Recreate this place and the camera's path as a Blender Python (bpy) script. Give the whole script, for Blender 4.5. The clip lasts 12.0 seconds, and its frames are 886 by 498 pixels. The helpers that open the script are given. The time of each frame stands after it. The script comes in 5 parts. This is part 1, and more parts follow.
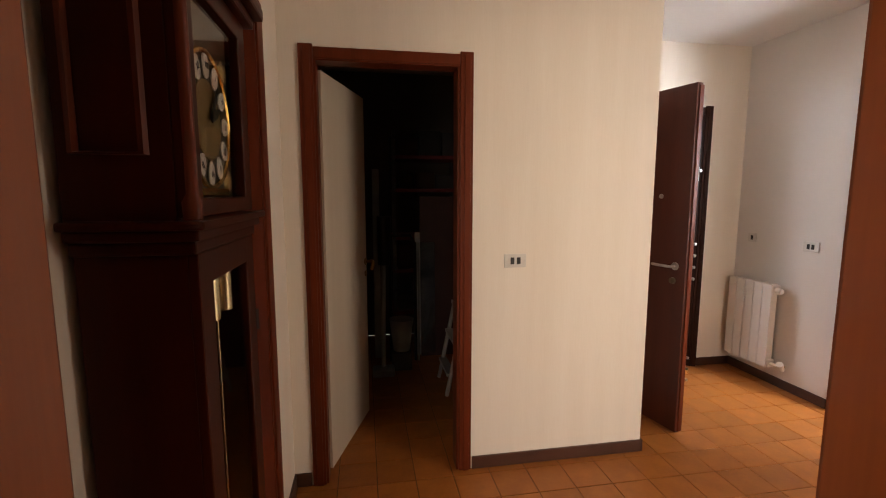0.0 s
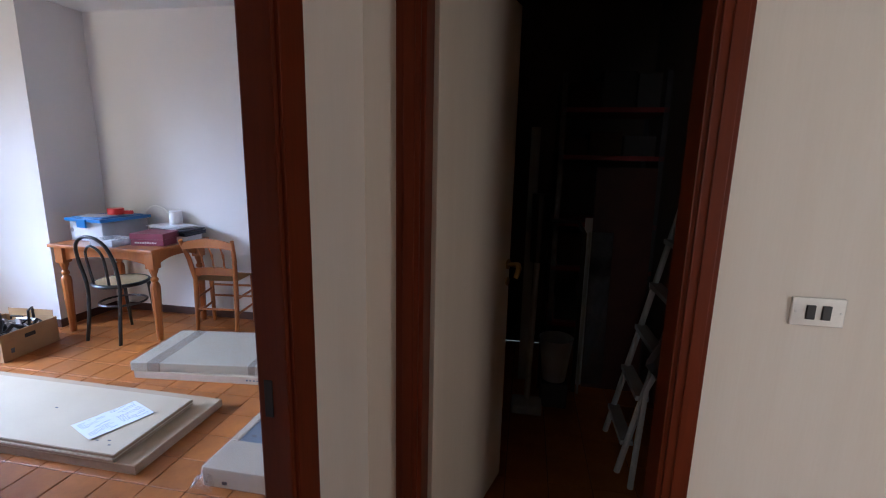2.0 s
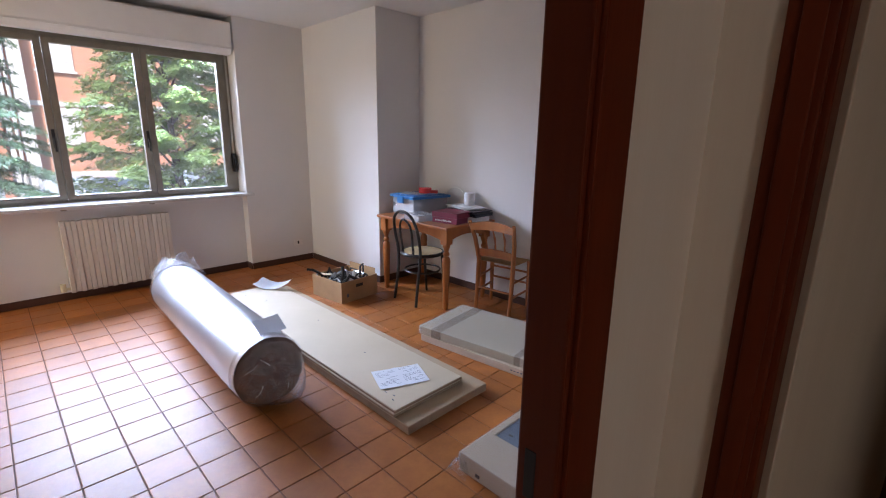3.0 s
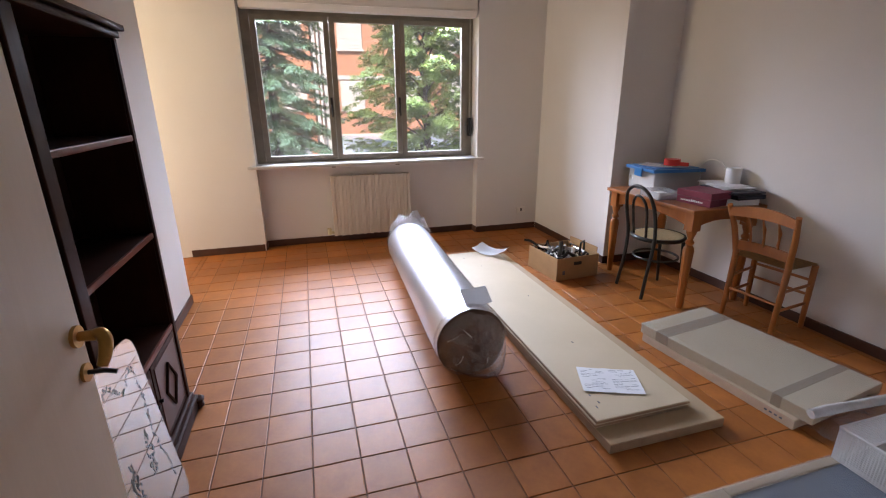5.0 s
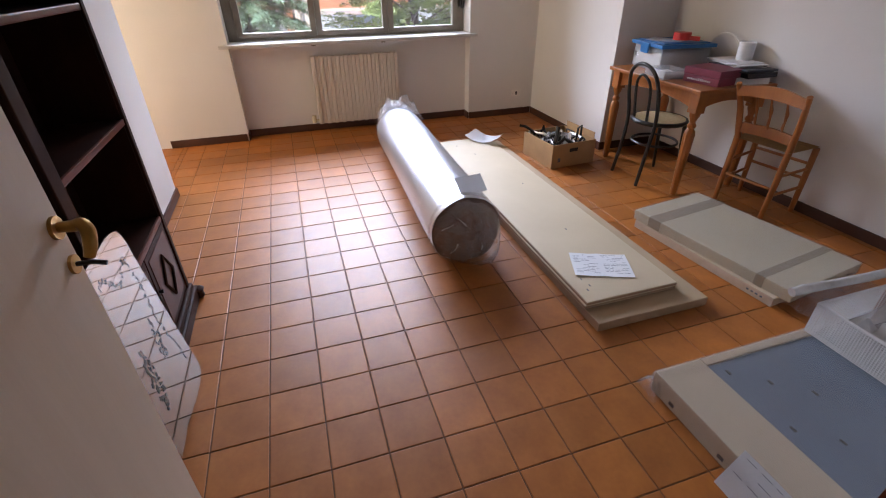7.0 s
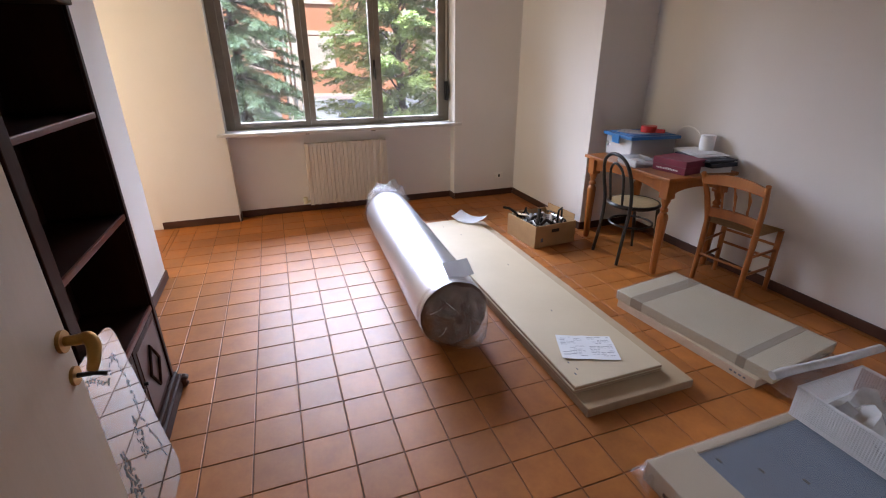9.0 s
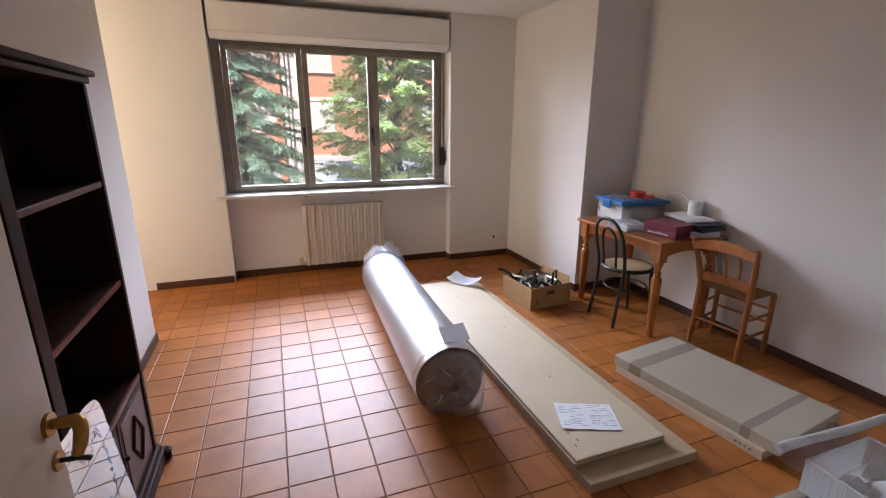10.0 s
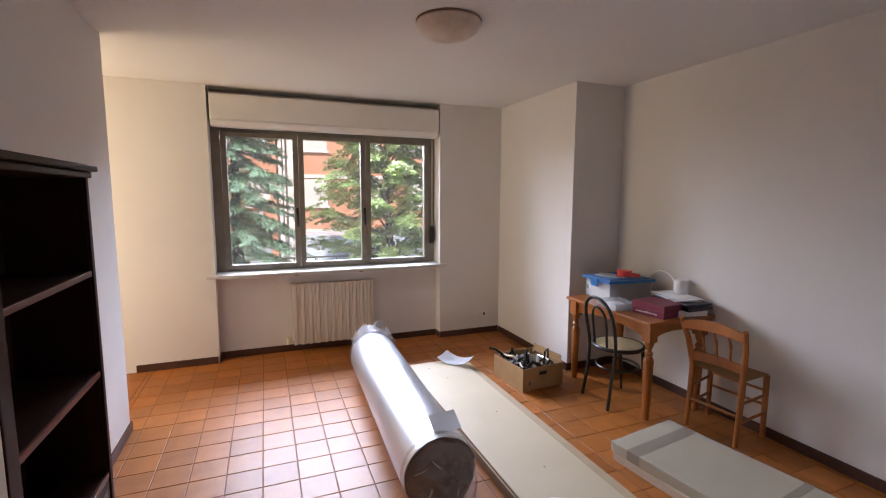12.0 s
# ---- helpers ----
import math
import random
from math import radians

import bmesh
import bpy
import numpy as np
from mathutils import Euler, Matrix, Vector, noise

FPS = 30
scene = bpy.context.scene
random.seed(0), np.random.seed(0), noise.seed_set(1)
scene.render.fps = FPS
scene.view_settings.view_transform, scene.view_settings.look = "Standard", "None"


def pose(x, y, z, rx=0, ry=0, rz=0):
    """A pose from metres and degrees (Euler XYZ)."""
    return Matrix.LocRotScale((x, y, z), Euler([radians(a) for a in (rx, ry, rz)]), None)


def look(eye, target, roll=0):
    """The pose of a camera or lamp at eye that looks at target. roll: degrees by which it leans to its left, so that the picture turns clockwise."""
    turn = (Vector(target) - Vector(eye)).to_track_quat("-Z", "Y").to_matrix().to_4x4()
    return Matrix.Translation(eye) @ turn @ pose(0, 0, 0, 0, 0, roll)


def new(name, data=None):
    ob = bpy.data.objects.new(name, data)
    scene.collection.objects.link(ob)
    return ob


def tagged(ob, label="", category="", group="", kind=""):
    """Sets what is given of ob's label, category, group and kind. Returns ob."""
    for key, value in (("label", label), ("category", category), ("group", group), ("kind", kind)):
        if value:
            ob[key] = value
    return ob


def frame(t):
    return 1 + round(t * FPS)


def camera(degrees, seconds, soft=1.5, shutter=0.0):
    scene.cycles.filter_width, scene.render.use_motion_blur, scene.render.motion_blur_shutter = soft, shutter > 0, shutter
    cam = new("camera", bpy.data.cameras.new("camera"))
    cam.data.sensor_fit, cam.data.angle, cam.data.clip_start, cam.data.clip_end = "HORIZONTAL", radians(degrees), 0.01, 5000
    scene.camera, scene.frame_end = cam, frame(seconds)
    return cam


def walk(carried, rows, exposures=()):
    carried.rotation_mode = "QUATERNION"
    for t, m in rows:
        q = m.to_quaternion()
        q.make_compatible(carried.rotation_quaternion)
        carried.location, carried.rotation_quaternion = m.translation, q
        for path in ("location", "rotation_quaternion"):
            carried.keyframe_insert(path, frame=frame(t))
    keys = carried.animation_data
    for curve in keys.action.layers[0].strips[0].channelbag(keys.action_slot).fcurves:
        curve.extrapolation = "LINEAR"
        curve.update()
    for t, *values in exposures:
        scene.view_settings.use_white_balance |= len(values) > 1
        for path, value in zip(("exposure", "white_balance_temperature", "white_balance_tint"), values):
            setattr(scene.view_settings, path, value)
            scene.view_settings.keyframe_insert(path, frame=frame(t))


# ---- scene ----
cam = camera(88.7, 12.0, soft=1.1)
PATH = [
    (0, (0.226, 0.305, 1.492), (0.566, 2.26, 1.246), -0.0),
    (0.5, (0.276, 0.621, 1.478), (0.61, 2.575, 1.21), 0.2),
    (1, (0.304, 0.924, 1.474), (0.623, 2.876, 1.175), 0.5),
    (1.5, (0.321, 1.169, 1.465), (0.41, 3.138, 1.13), 0.6),
    (2, (0.291, 1.352, 1.485), (-0.058, 3.282, 1.097), 1.2),
    (2.5, (0.195, 1.518, 1.474), (-0.71, 3.25, 1.048), 2.3),
    (3, (0.113, 1.615, 1.48), (-1.257, 2.994, 1.01), 0.8),
    (3.5, (0.052, 1.701, 1.499), (-1.61, 2.692, 0.995), -0.6),
    (3.7, (0.03, 1.74, 1.509), (-1.715, 2.568, 0.993), -0.3),
    (5.3, (-0.12, 1.8, 1.457), (-1.944, 2.299, 0.805), -0.8),
    (5.5, (-0.127, 1.8, 1.451), (-1.924, 2.298, 0.727), -0.8),
    (6, (-0.136, 1.815, 1.434), (-1.852, 2.311, 0.536), -0.9),
    (6.5, (-0.146, 1.798, 1.432), (-1.79, 2.305, 0.412), -0.7),
    (6.7, (-0.147, 1.795, 1.432), (-1.769, 2.304, 0.379), -0.7),
    (8.5, (-0.137, 1.778, 1.5), (-1.829, 2.366, 0.611), -0.3),
    (9, (-0.13, 1.777, 1.532), (-1.868, 2.393, 0.756), -0.2),
    (9.5, (-0.134, 1.769, 1.557), (-1.914, 2.414, 0.913), 0.1),
    (10, (-0.134, 1.77, 1.576), (-1.942, 2.436, 1.037), 0.2),
    (10.5, (-0.131, 1.771, 1.594), (-1.957, 2.453, 1.147), 0.3),
    (11, (-0.124, 1.771, 1.61), (-1.966, 2.469, 1.262), 0.3),
    (11.5, (-0.126, 1.767, 1.628), (-1.973, 2.481, 1.349), 0.3),
    (12, (-0.125, 1.77, 1.643), (-1.975, 2.496, 1.414), 0.2),
]
walk(cam, [(t, look(eye, target, roll)) for t, eye, target, roll in PATH],
     exposures=[(0.0, 2.1, 6550, 13), (0.5, 2.55, 5300, 8), (1.0, 2.38, 4800, 4), (1.5, 1.95, 5450, 8), (2.1, 1.45, 5050, 9), (2.7, 1.12, 5400, 11), (3.5, 0.9, 6200, 13), (4.0, 0.83, 6500, 13), (12.0, 0.83, 6500, 13)])

# ---- world, sun, large lights ----
world = bpy.data.worlds.new("sky")
scene.world = world
world.use_nodes = True
wn = world.node_tree
sky = wn.nodes.new("ShaderNodeTexSky")
sky.sky_type = "NISHITA"
sky.sun_disc = False
sky.sun_elevation = radians(38)
sky.sun_rotation = radians(120)
wn.nodes["Background"].inputs[1].default_value = 0.15
wn.links.new(sky.outputs[0], wn.nodes["Background"].inputs[0])

sun = new("sun", bpy.data.lights.new("sun", "SUN"))
sun.data.energy, sun.data.angle, sun.data.color = 5.0, radians(0.5), (1.0, 0.93, 0.82)
sun.matrix_world = look((20, -14, 19), (0, 0, 0))


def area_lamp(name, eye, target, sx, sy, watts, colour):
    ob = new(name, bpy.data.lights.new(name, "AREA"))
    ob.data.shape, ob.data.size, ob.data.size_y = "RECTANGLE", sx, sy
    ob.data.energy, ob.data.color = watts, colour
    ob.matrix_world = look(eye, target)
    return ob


area_lamp("window_skylight", (-9.9, 2.6, 5.08), (-2.2, 3.0, 0.5), 7.0, 4.7, 2700, (0.69, 0.78, 1.0))
area_lamp("window_side_skylight", (-9.6, -0.7, 3.3), (-1.6, 4.3, 0.2), 3.0, 2.4, 190, (0.76, 0.83, 1.0))
area_lamp("side_window_light", (-4.35, -1.16, 1.45), (-4.35, 0.0, 1.2), 0.9, 1.9, 27, (1.0, 0.80, 0.52))
# Small fill lamp, added at an unseen window opening in the room behind.
area_lamp("south_room_fill", (-1.12, -2.96, 1.5), (0.9, 2.5, 1.1), 0.9, 1.4, 14, (1.0, 0.81, 0.60))
# Added lamp in an unseen hall opening, brightening the closet side.
area_lamp("hall_side_fill", (2.55, 0.66, 1.25), (0.5, 2.75, 1.1), 0.8, 1.9, 6.4, (1.0, 0.84, 0.66))
# Lamp added in the windowless bathroom to light the hall through its door.
area_lamp("bathroom_door_fill", (3.80, 1.63, 1.6), (2.6, 3.4, 1.2), 0.6, 1.1, 34, (0.96, 0.97, 1.0))
# Fill lamp added on the closed landing to lift the entrance recess.
area_lamp("landing_fill", (1.75, 5.25, 1.7), (3.3, 3.2, 1.0), 0.7, 1.2, 9, (0.95, 0.96, 1.0))

# ---- materials ----
MATS = {}


def surface(name, base, dark, rough=0.5, scale=6.0, fine=90.0, bump=0.1, metal=0.0, stretch=(1, 1, 1), coat=0.0, vary=0.0, spread=0.5, alpha=1.0, transmit=0.0, ior=1.45, depth=0.004):
    """Two scales of noise between two colours, relief and uneven gloss; vary: by piece."""
    m = bpy.data.materials.new(name)
    m.use_nodes = True
    t = m.node_tree
    b = t.nodes["Principled BSDF"]
    geo = t.nodes.new("ShaderNodeNewGeometry")
    mp = t.nodes.new("ShaderNodeMapping")
    mp.inputs["Scale"].default_value = stretch
    t.links.new(geo.outputs["Position"], mp.inputs["Vector"])
    n1 = t.nodes.new("ShaderNodeTexNoise")
    n1.inputs["Scale"].default_value, n1.inputs["Detail"].default_value = scale, 4
    n2 = t.nodes.new("ShaderNodeTexNoise")
    n2.inputs["Scale"].default_value, n2.inputs["Detail"].default_value = fine, 3
    for n in (n1, n2):
        t.links.new(mp.outputs[0], n.inputs["Vector"])
    add = t.nodes.new("ShaderNodeMath")
    add.operation = "MULTIPLY_ADD"
    add.inputs[1].default_value = 0.35
    t.links.new(n2.outputs[0], add.inputs[0])
    t.links.new(n1.outputs[0], add.inputs[2])
    ramp = t.nodes.new("ShaderNodeMapRange")
    ramp.inputs[1].default_value, ramp.inputs[2].default_value = 0.67 - spread / 2, 0.67 + spread / 2
    t.links.new(add.outputs[0], ramp.inputs[0])
    mix = t.nodes.new("ShaderNodeMix")
    mix.data_type = "RGBA"
    mix.inputs[6].default_value, mix.inputs[7].default_value = (*dark, 1), (*base, 1)
    t.links.new(ramp.outputs[0], mix.inputs[0])
    out = mix.outputs[2]
    if vary:
        info = t.nodes.new("ShaderNodeObjectInfo")
        isl = t.nodes.new("ShaderNodeNewGeometry")
        s = t.nodes.new("ShaderNodeMath")
        s.operation = "ADD"
        t.links.new(info.outputs["Random"], s.inputs[0])
        t.links.new(isl.outputs["Random Per Island"], s.inputs[1])
        f = t.nodes.new("ShaderNodeMath")
        f.operation = "FRACT"
        t.links.new(s.outputs[0], f.inputs[0])
        mr = t.nodes.new("ShaderNodeMapRange")
        mr.inputs[3].default_value, mr.inputs[4].default_value = 1 - vary, 1 + vary
        t.links.new(f.outputs[0], mr.inputs[0])
        hsv = t.nodes.new("ShaderNodeHueSaturation")
        t.links.new(mr.outputs[0], hsv.inputs["Value"])
        t.links.new(out, hsv.inputs["Color"])
        out = hsv.outputs[0]
    t.links.new(out, b.inputs["Base Color"])
    rr = t.nodes.new("ShaderNodeMapRange")
    rr.inputs[3].default_value, rr.inputs[4].default_value = rough * 0.85, min(1, rough * 1.15)
    t.links.new(n1.outputs[0], rr.inputs[0])
    t.links.new(rr.outputs[0], b.inputs["Roughness"])
    b.inputs["Metallic"].default_value = metal
    b.inputs["Coat Weight"].default_value = coat
    b.inputs["Coat Roughness"].default_value = 0.15
    b.inputs["Alpha"].default_value = alpha
    b.inputs["Transmission Weight"].default_value = transmit
    b.inputs["IOR"].default_value = ior
    if bump:
        bp = t.nodes.new("ShaderNodeBump")
        bp.inputs["Strength"].default_value, bp.inputs["Distance"].default_value = bump, depth
        t.links.new(add.outputs[0], bp.inputs["Height"])
        t.links.new(bp.outputs[0], b.inputs["Normal"])
    MATS[name] = m
    return m


def clear(name, tint, rough, haze=0.0, bump=0.0):
    """Thin clear sheet: see-through, glossier at a slant, with some milky haze."""
    m = bpy.data.materials.new(name)
    m.use_nodes = True
    t = m.node_tree
    t.nodes.remove(t.nodes["Principled BSDF"])
    tr, gl, df, mx, mh, lw, pw, ma = (t.nodes.new(n) for n in ("ShaderNodeBsdfTransparent", "ShaderNodeBsdfGlossy", "ShaderNodeBsdfDiffuse", "ShaderNodeMixShader", "ShaderNodeMixShader", "ShaderNodeLayerWeight", "ShaderNodeMath", "ShaderNodeMath"))
    tr.inputs[0].default_value = (*tint, 1)
    df.inputs[0].default_value = (0.8, 0.8, 0.8, 1)
    gl.inputs["Roughness"].default_value = rough
    pw.operation, pw.inputs[1].default_value = "POWER", 4.0
    ma.operation, ma.inputs[1].default_value, ma.inputs[2].default_value = "MULTIPLY_ADD", 0.45, 0.03 + haze * 0.8
    lw.inputs[0].default_value = 0.5
    mh.inputs[0].default_value = haze
    t.links.new(lw.outputs["Facing"], pw.inputs[0])
    t.links.new(pw.outputs[0], ma.inputs[0])
    t.links.new(ma.outputs[0], mx.inputs[0])
    t.links.new(tr.outputs[0], mh.inputs[1])
    t.links.new(df.outputs[0], mh.inputs[2])
    t.links.new(mh.outputs[0], mx.inputs[1])
    t.links.new(gl.outputs[0], mx.inputs[2])
    t.links.new(mx.outputs[0], t.nodes["Material Output"].inputs[0])
    if bump:
        geo, no, bp = (t.nodes.new(n) for n in ("ShaderNodeNewGeometry", "ShaderNodeTexNoise", "ShaderNodeBump"))
        no.inputs["Scale"].default_value, no.inputs["Detail"].default_value, no.inputs["Distortion"].default_value = 28, 4, 1.5
        bp.inputs["Strength"].default_value, bp.inputs["Distance"].default_value = bump, 0.02
        t.links.new(geo.outputs["Position"], no.inputs["Vector"])
        t.links.new(no.outputs[0], bp.inputs["Height"])
        t.links.new(bp.outputs[0], gl.inputs["Normal"])
        t.links.new(bp.outputs[0], df.inputs["Normal"])
    MATS[name] = m
    return m


WALL = surface("room_plaster", (0.745, 0.72, 0.69), (0.695, 0.67, 0.64), 0.9, 1.6, 140, 0.25, spread=0.6)
HALLW = surface("hall_wallpaper", (0.80, 0.75, 0.67), (0.75, 0.69, 0.60), 0.85, 9, 160, 0.2, stretch=(1, 1, 0.06), spread=0.5)
CEIL = surface("ceiling_paint", (0.76, 0.75, 0.73), (0.71, 0.70, 0.68), 0.9, 1.2, 120, 0.15)
TILE = surface("terracotta_tile", (0.40, 0.138, 0.025), (0.27, 0.085, 0.0145), 0.45, 9, 55, 0.18, vary=0.14, spread=0.6, depth=0.002)
TILE.node_tree.nodes["Principled BSDF"].inputs["Specular IOR Level"].default_value = 0.55
GROUT = surface("grout", (0.165, 0.080, 0.040), (0.11, 0.055, 0.029), 0.9, 30, 200, 0.3)
REDWOOD = surface("mahogany_stained_wood", (0.150, 0.0275, 0.0075), (0.074, 0.013, 0.004), 0.40, 14, 120, 0.12, stretch=(1, 1, 0.07), coat=0.0, spread=0.7)
REDWOOD.node_tree.nodes["Principled BSDF"].inputs["Specular IOR Level"].default_value = 0.25
DARKWOOD = surface("dark_brown_wood", (0.038, 0.013, 0.0075), (0.020, 0.0075, 0.005), 0.42, 12, 110, 0.12, stretch=(1, 1, 0.08), coat=0.0, spread=0.7)
DARKWOOD.node_tree.nodes["Principled BSDF"].inputs["Specular IOR Level"].default_value = 0.1
BASEWOOD = surface("dark_baseboard_wood", (0.085, 0.035, 0.022), (0.05, 0.02, 0.013), 0.45, 14, 120, 0.1, stretch=(0.2, 0.2, 1))
CREAM = surface("cream_door_laminate", (0.66, 0.58, 0.47), (0.60, 0.52, 0.41), 0.42, 12, 150, 0.06, stretch=(1, 1, 0.05))
PINE = surface("honey_pine_wood", (0.41, 0.142, 0.031), (0.27, 0.086, 0.018), 0.38, 16, 130, 0.1, stretch=(1, 1, 0.1), coat=0.2, spread=0.7)
BOARD = surface("pale_board", (0.56, 0.465, 0.325), (0.50, 0.41, 0.28), 0.55, 3, 180, 0.06)
BOARDEDGE = surface("board_edge", (0.36, 0.245, 0.15), (0.27, 0.18, 0.11), 0.7, 20, 200, 0.15)
FOIL = surface("silver_foil", (0.66, 0.69, 0.74), (0.58, 0.61, 0.66), 0.34, 3, 40, 0.10, metal=0.85, depth=0.006)
ALU = surface("bronze_aluminium", (0.27, 0.24, 0.19), (0.20, 0.175, 0.135), 0.45, 8, 120, 0.05, metal=0.35)
WHITEP = surface("white_enamel", (0.78, 0.76, 0.71), (0.74, 0.71, 0.66), 0.35, 5, 90, 0.05)
MARBLE = surface("pale_marble", (0.62, 0.60, 0.56), (0.50, 0.48, 0.46), 0.3, 7, 60, 0.05)
BRASS = surface("brass", (0.78, 0.50, 0.16), (0.62, 0.38, 0.10), 0.25, 20, 120, 0.05, metal=1.0)
STEEL = surface("steel", (0.62, 0.61, 0.59), (0.5, 0.49, 0.47), 0.3, 20, 120, 0.05, metal=1.0)
BLACK = surface("black_metal", (0.018, 0.016, 0.015), (0.010, 0.009, 0.009), 0.35, 12, 100, 0.05)
PAPER = surface("paper", (0.78, 0.78, 0.78), (0.70, 0.71, 0.73), 0.8, 6, 120, 0.15)
INK = surface("grey_ink", (0.16, 0.17, 0.20), (0.10, 0.11, 0.13), 0.8, 20, 150, 0)
CARD = surface("brown_cardboard", (0.45, 0.28, 0.13), (0.37, 0.22, 0.10), 0.8, 9, 140, 0.15)
BLUEF = surface("blue_grey_panel", (0.125, 0.18, 0.25), (0.095, 0.14, 0.20), 0.5, 4, 90, 0.2, stretch=(1, 4, 1))
GLASS = clear("window_glass", (0.97, 0.98, 0.98), 0.02, 0.055)
CLEANGLASS = clear("clean_glass", (0.98, 0.98, 0.98), 0.02)
FILM = clear("plastic_film", (0.96, 0.96, 0.97), 0.22, 0.09, 0.35)

# ---- building blocks ----


def part(name, bm, material, parent=None, label=""):
    me = bpy.data.meshes.new(name)
    bmesh.ops.recalc_face_normals(bm, faces=bm.faces)
    bm.to_mesh(me)
    bm.free()
    ob = new(name, me)
    if material:
        me.materials.append(material)
    if parent:
        ob.parent = parent
    if label:
        ob["label"] = label
    return ob


def smooth(ob, angle=40):
    ob.data.shade_smooth()
    ob.data.set_sharp_from_angle(angle=radians(angle))
    return ob


def thing(name, label, category, group="", m=None, kind=""):
    ob = new(name)
    if m is not None:
        ob.matrix_world = m
    ob.empty_display_size = 0.1
    return tagged(ob, label, category, group, kind)


def box(bm, x0, x1, y0, y1, z0, z1, bevel=0.0, m=None):
    vs = [bm.verts.new((x, y, z)) for x in (x0, x1) for y in (y0, y1) for z in (z0, z1)]
    fs = [bm.faces.new([vs[i] for i in f]) for f in ((0, 1, 3, 2), (4, 6, 7, 5), (0, 4, 5, 1), (2, 3, 7, 6), (0, 2, 6, 4), (1, 5, 7, 3))]
    got = vs
    if bevel:
        es = list({e for f in fs for e in f.edges})
        r = bmesh.ops.bevel(bm, geom=es + vs, offset=bevel, segments=2, profile=0.6, affect="EDGES")
        got = list({v for f in r["faces"] for v in f.verts} | {v for v in vs if v.is_valid})
    if m is not None:
        bmesh.ops.transform(bm, matrix=m, verts=got)
    return bm


def ring_frame(x0, x1, outer, inner, bevel=0.003):
    """One closed frame in the y-z plane, x0 to x1 deep; outer and inner: y0, y1, z0, z1."""
    bm = bmesh.new()
    loops = []
    for x in (x0, x1):
        for y0, y1, z0, z1 in (outer, inner):
            loops.append([bm.verts.new((x, y, z)) for y, z in ((y0, z0), (y1, z0), (y1, z1), (y0, z1))])
    for a, b in ((0, 1), (2, 3), (0, 2), (1, 3)):
        for i in range(4):
            j = (i + 1) % 4
            bm.faces.new((loops[a][i], loops[a][j], loops[b][j], loops[b][i]))
    bmesh.ops.recalc_face_normals(bm, faces=bm.faces)
    sharp = [e for e in bm.edges if e.calc_face_angle(0) > 1.0]
    bmesh.ops.bevel(bm, geom=sharp, offset=bevel, segments=2, profile=0.6, affect="EDGES")
    return bm


def B(*a, **k):
    return box(bmesh.new(), *a, **k)


def boxes(*many, bevel=0.0):
    bm = bmesh.new()
    for a in many:
        box(bm, *a, bevel=bevel)
    return bm


def cyl(bm, p0, p1, r0, r1=None, seg=16, caps=True):
    p0, p1 = Vector(p0), Vector(p1)
    r1 = r0 if r1 is None else r1
    q = (p1 - p0).to_track_quat("Z", "Y")
    rings = []
    for p, r in ((p0, r0), (p1, r1)):
        rings.append([bm.verts.new(p + q @ Vector((r * math.cos(2 * math.pi * i / seg), r * math.sin(2 * math.pi * i / seg), 0))) for i in range(seg)])
    for i in range(seg):
        j = (i + 1) % seg
        bm.faces.new((rings[0][i], rings[0][j], rings[1][j], rings[1][i]))
    if caps:
        bm.faces.new(rings[0][::-1])
        bm.faces.new(rings[1])
    return bm


def tube(bm, points, r, seg=8, closed=False):
    """A round bar along points, which may taper when r is a list."""
    pts = [Vector(p) for p in points]
    n = len(pts)
    rings = []
    up = None
    for i, p in enumerate(pts):
        a, b = (pts[i - 1], pts[(i + 1) % n]) if closed else (pts[max(0, i - 1)], pts[min(n - 1, i + 1)])
        d = (b - a).normalized()
        if up is None:
            up = d.orthogonal().normalized()
        up = (up - d * up.dot(d)).normalized()
        side = d.cross(up)
        rad = r[i] if isinstance(r, (list, tuple)) else r
        rings.append([bm.verts.new(p + rad * (math.cos(2 * math.pi * k / seg) * up + math.sin(2 * math.pi * k / seg) * side)) for k in range(seg)])
    for i in range(n if closed else n - 1):
        a, b = rings[i], rings[(i + 1) % n]
        for k in range(seg):
            l = (k + 1) % seg
            bm.faces.new((a[k], a[l], b[l], b[k]))
    if not closed:
        bm.faces.new(rings[0][::-1])
        bm.faces.new(rings[-1])
    return bm


def flow(points, n=5):
    """A smooth run of points through the given ones."""
    p = [Vector(q) for q in points]
    p = [2 * p[0] - p[1]] + p + [2 * p[-1] - p[-2]]
    run = []
    for i in range(1, len(p) - 2):
        a, b, c, d = p[i - 1:i + 3]
        for k in range(n):
            t = k / n
            run.append(0.5 * (2 * b + (c - a) * t + (2 * a - 5 * b + 4 * c - d) * t * t + (3 * b - a - 3 * c + d) * t ** 3))
    return run + [p[-2]]


def lathe(bm, profile, base=(0, 0, 0), seg=20):
    """Turned shape: (radius, height) pairs round a vertical axis at base."""
    bx, by, bz = base
    rings = []
    for r, z in profile:
        rings.append([bm.verts.new((bx + max(r, 0.0004) * math.cos(2 * math.pi * i / seg), by + max(r, 0.0004) * math.sin(2 * math.pi * i / seg), bz + z)) for i in range(seg)])
    for a, b in zip(rings, rings[1:]):
        for i in range(seg):
            j = (i + 1) % seg
            bm.faces.new((a[i], a[j], b[j], b[i]))
    bm.faces.new(rings[0][::-1])
    bm.faces.new(rings[-1])
    return bm


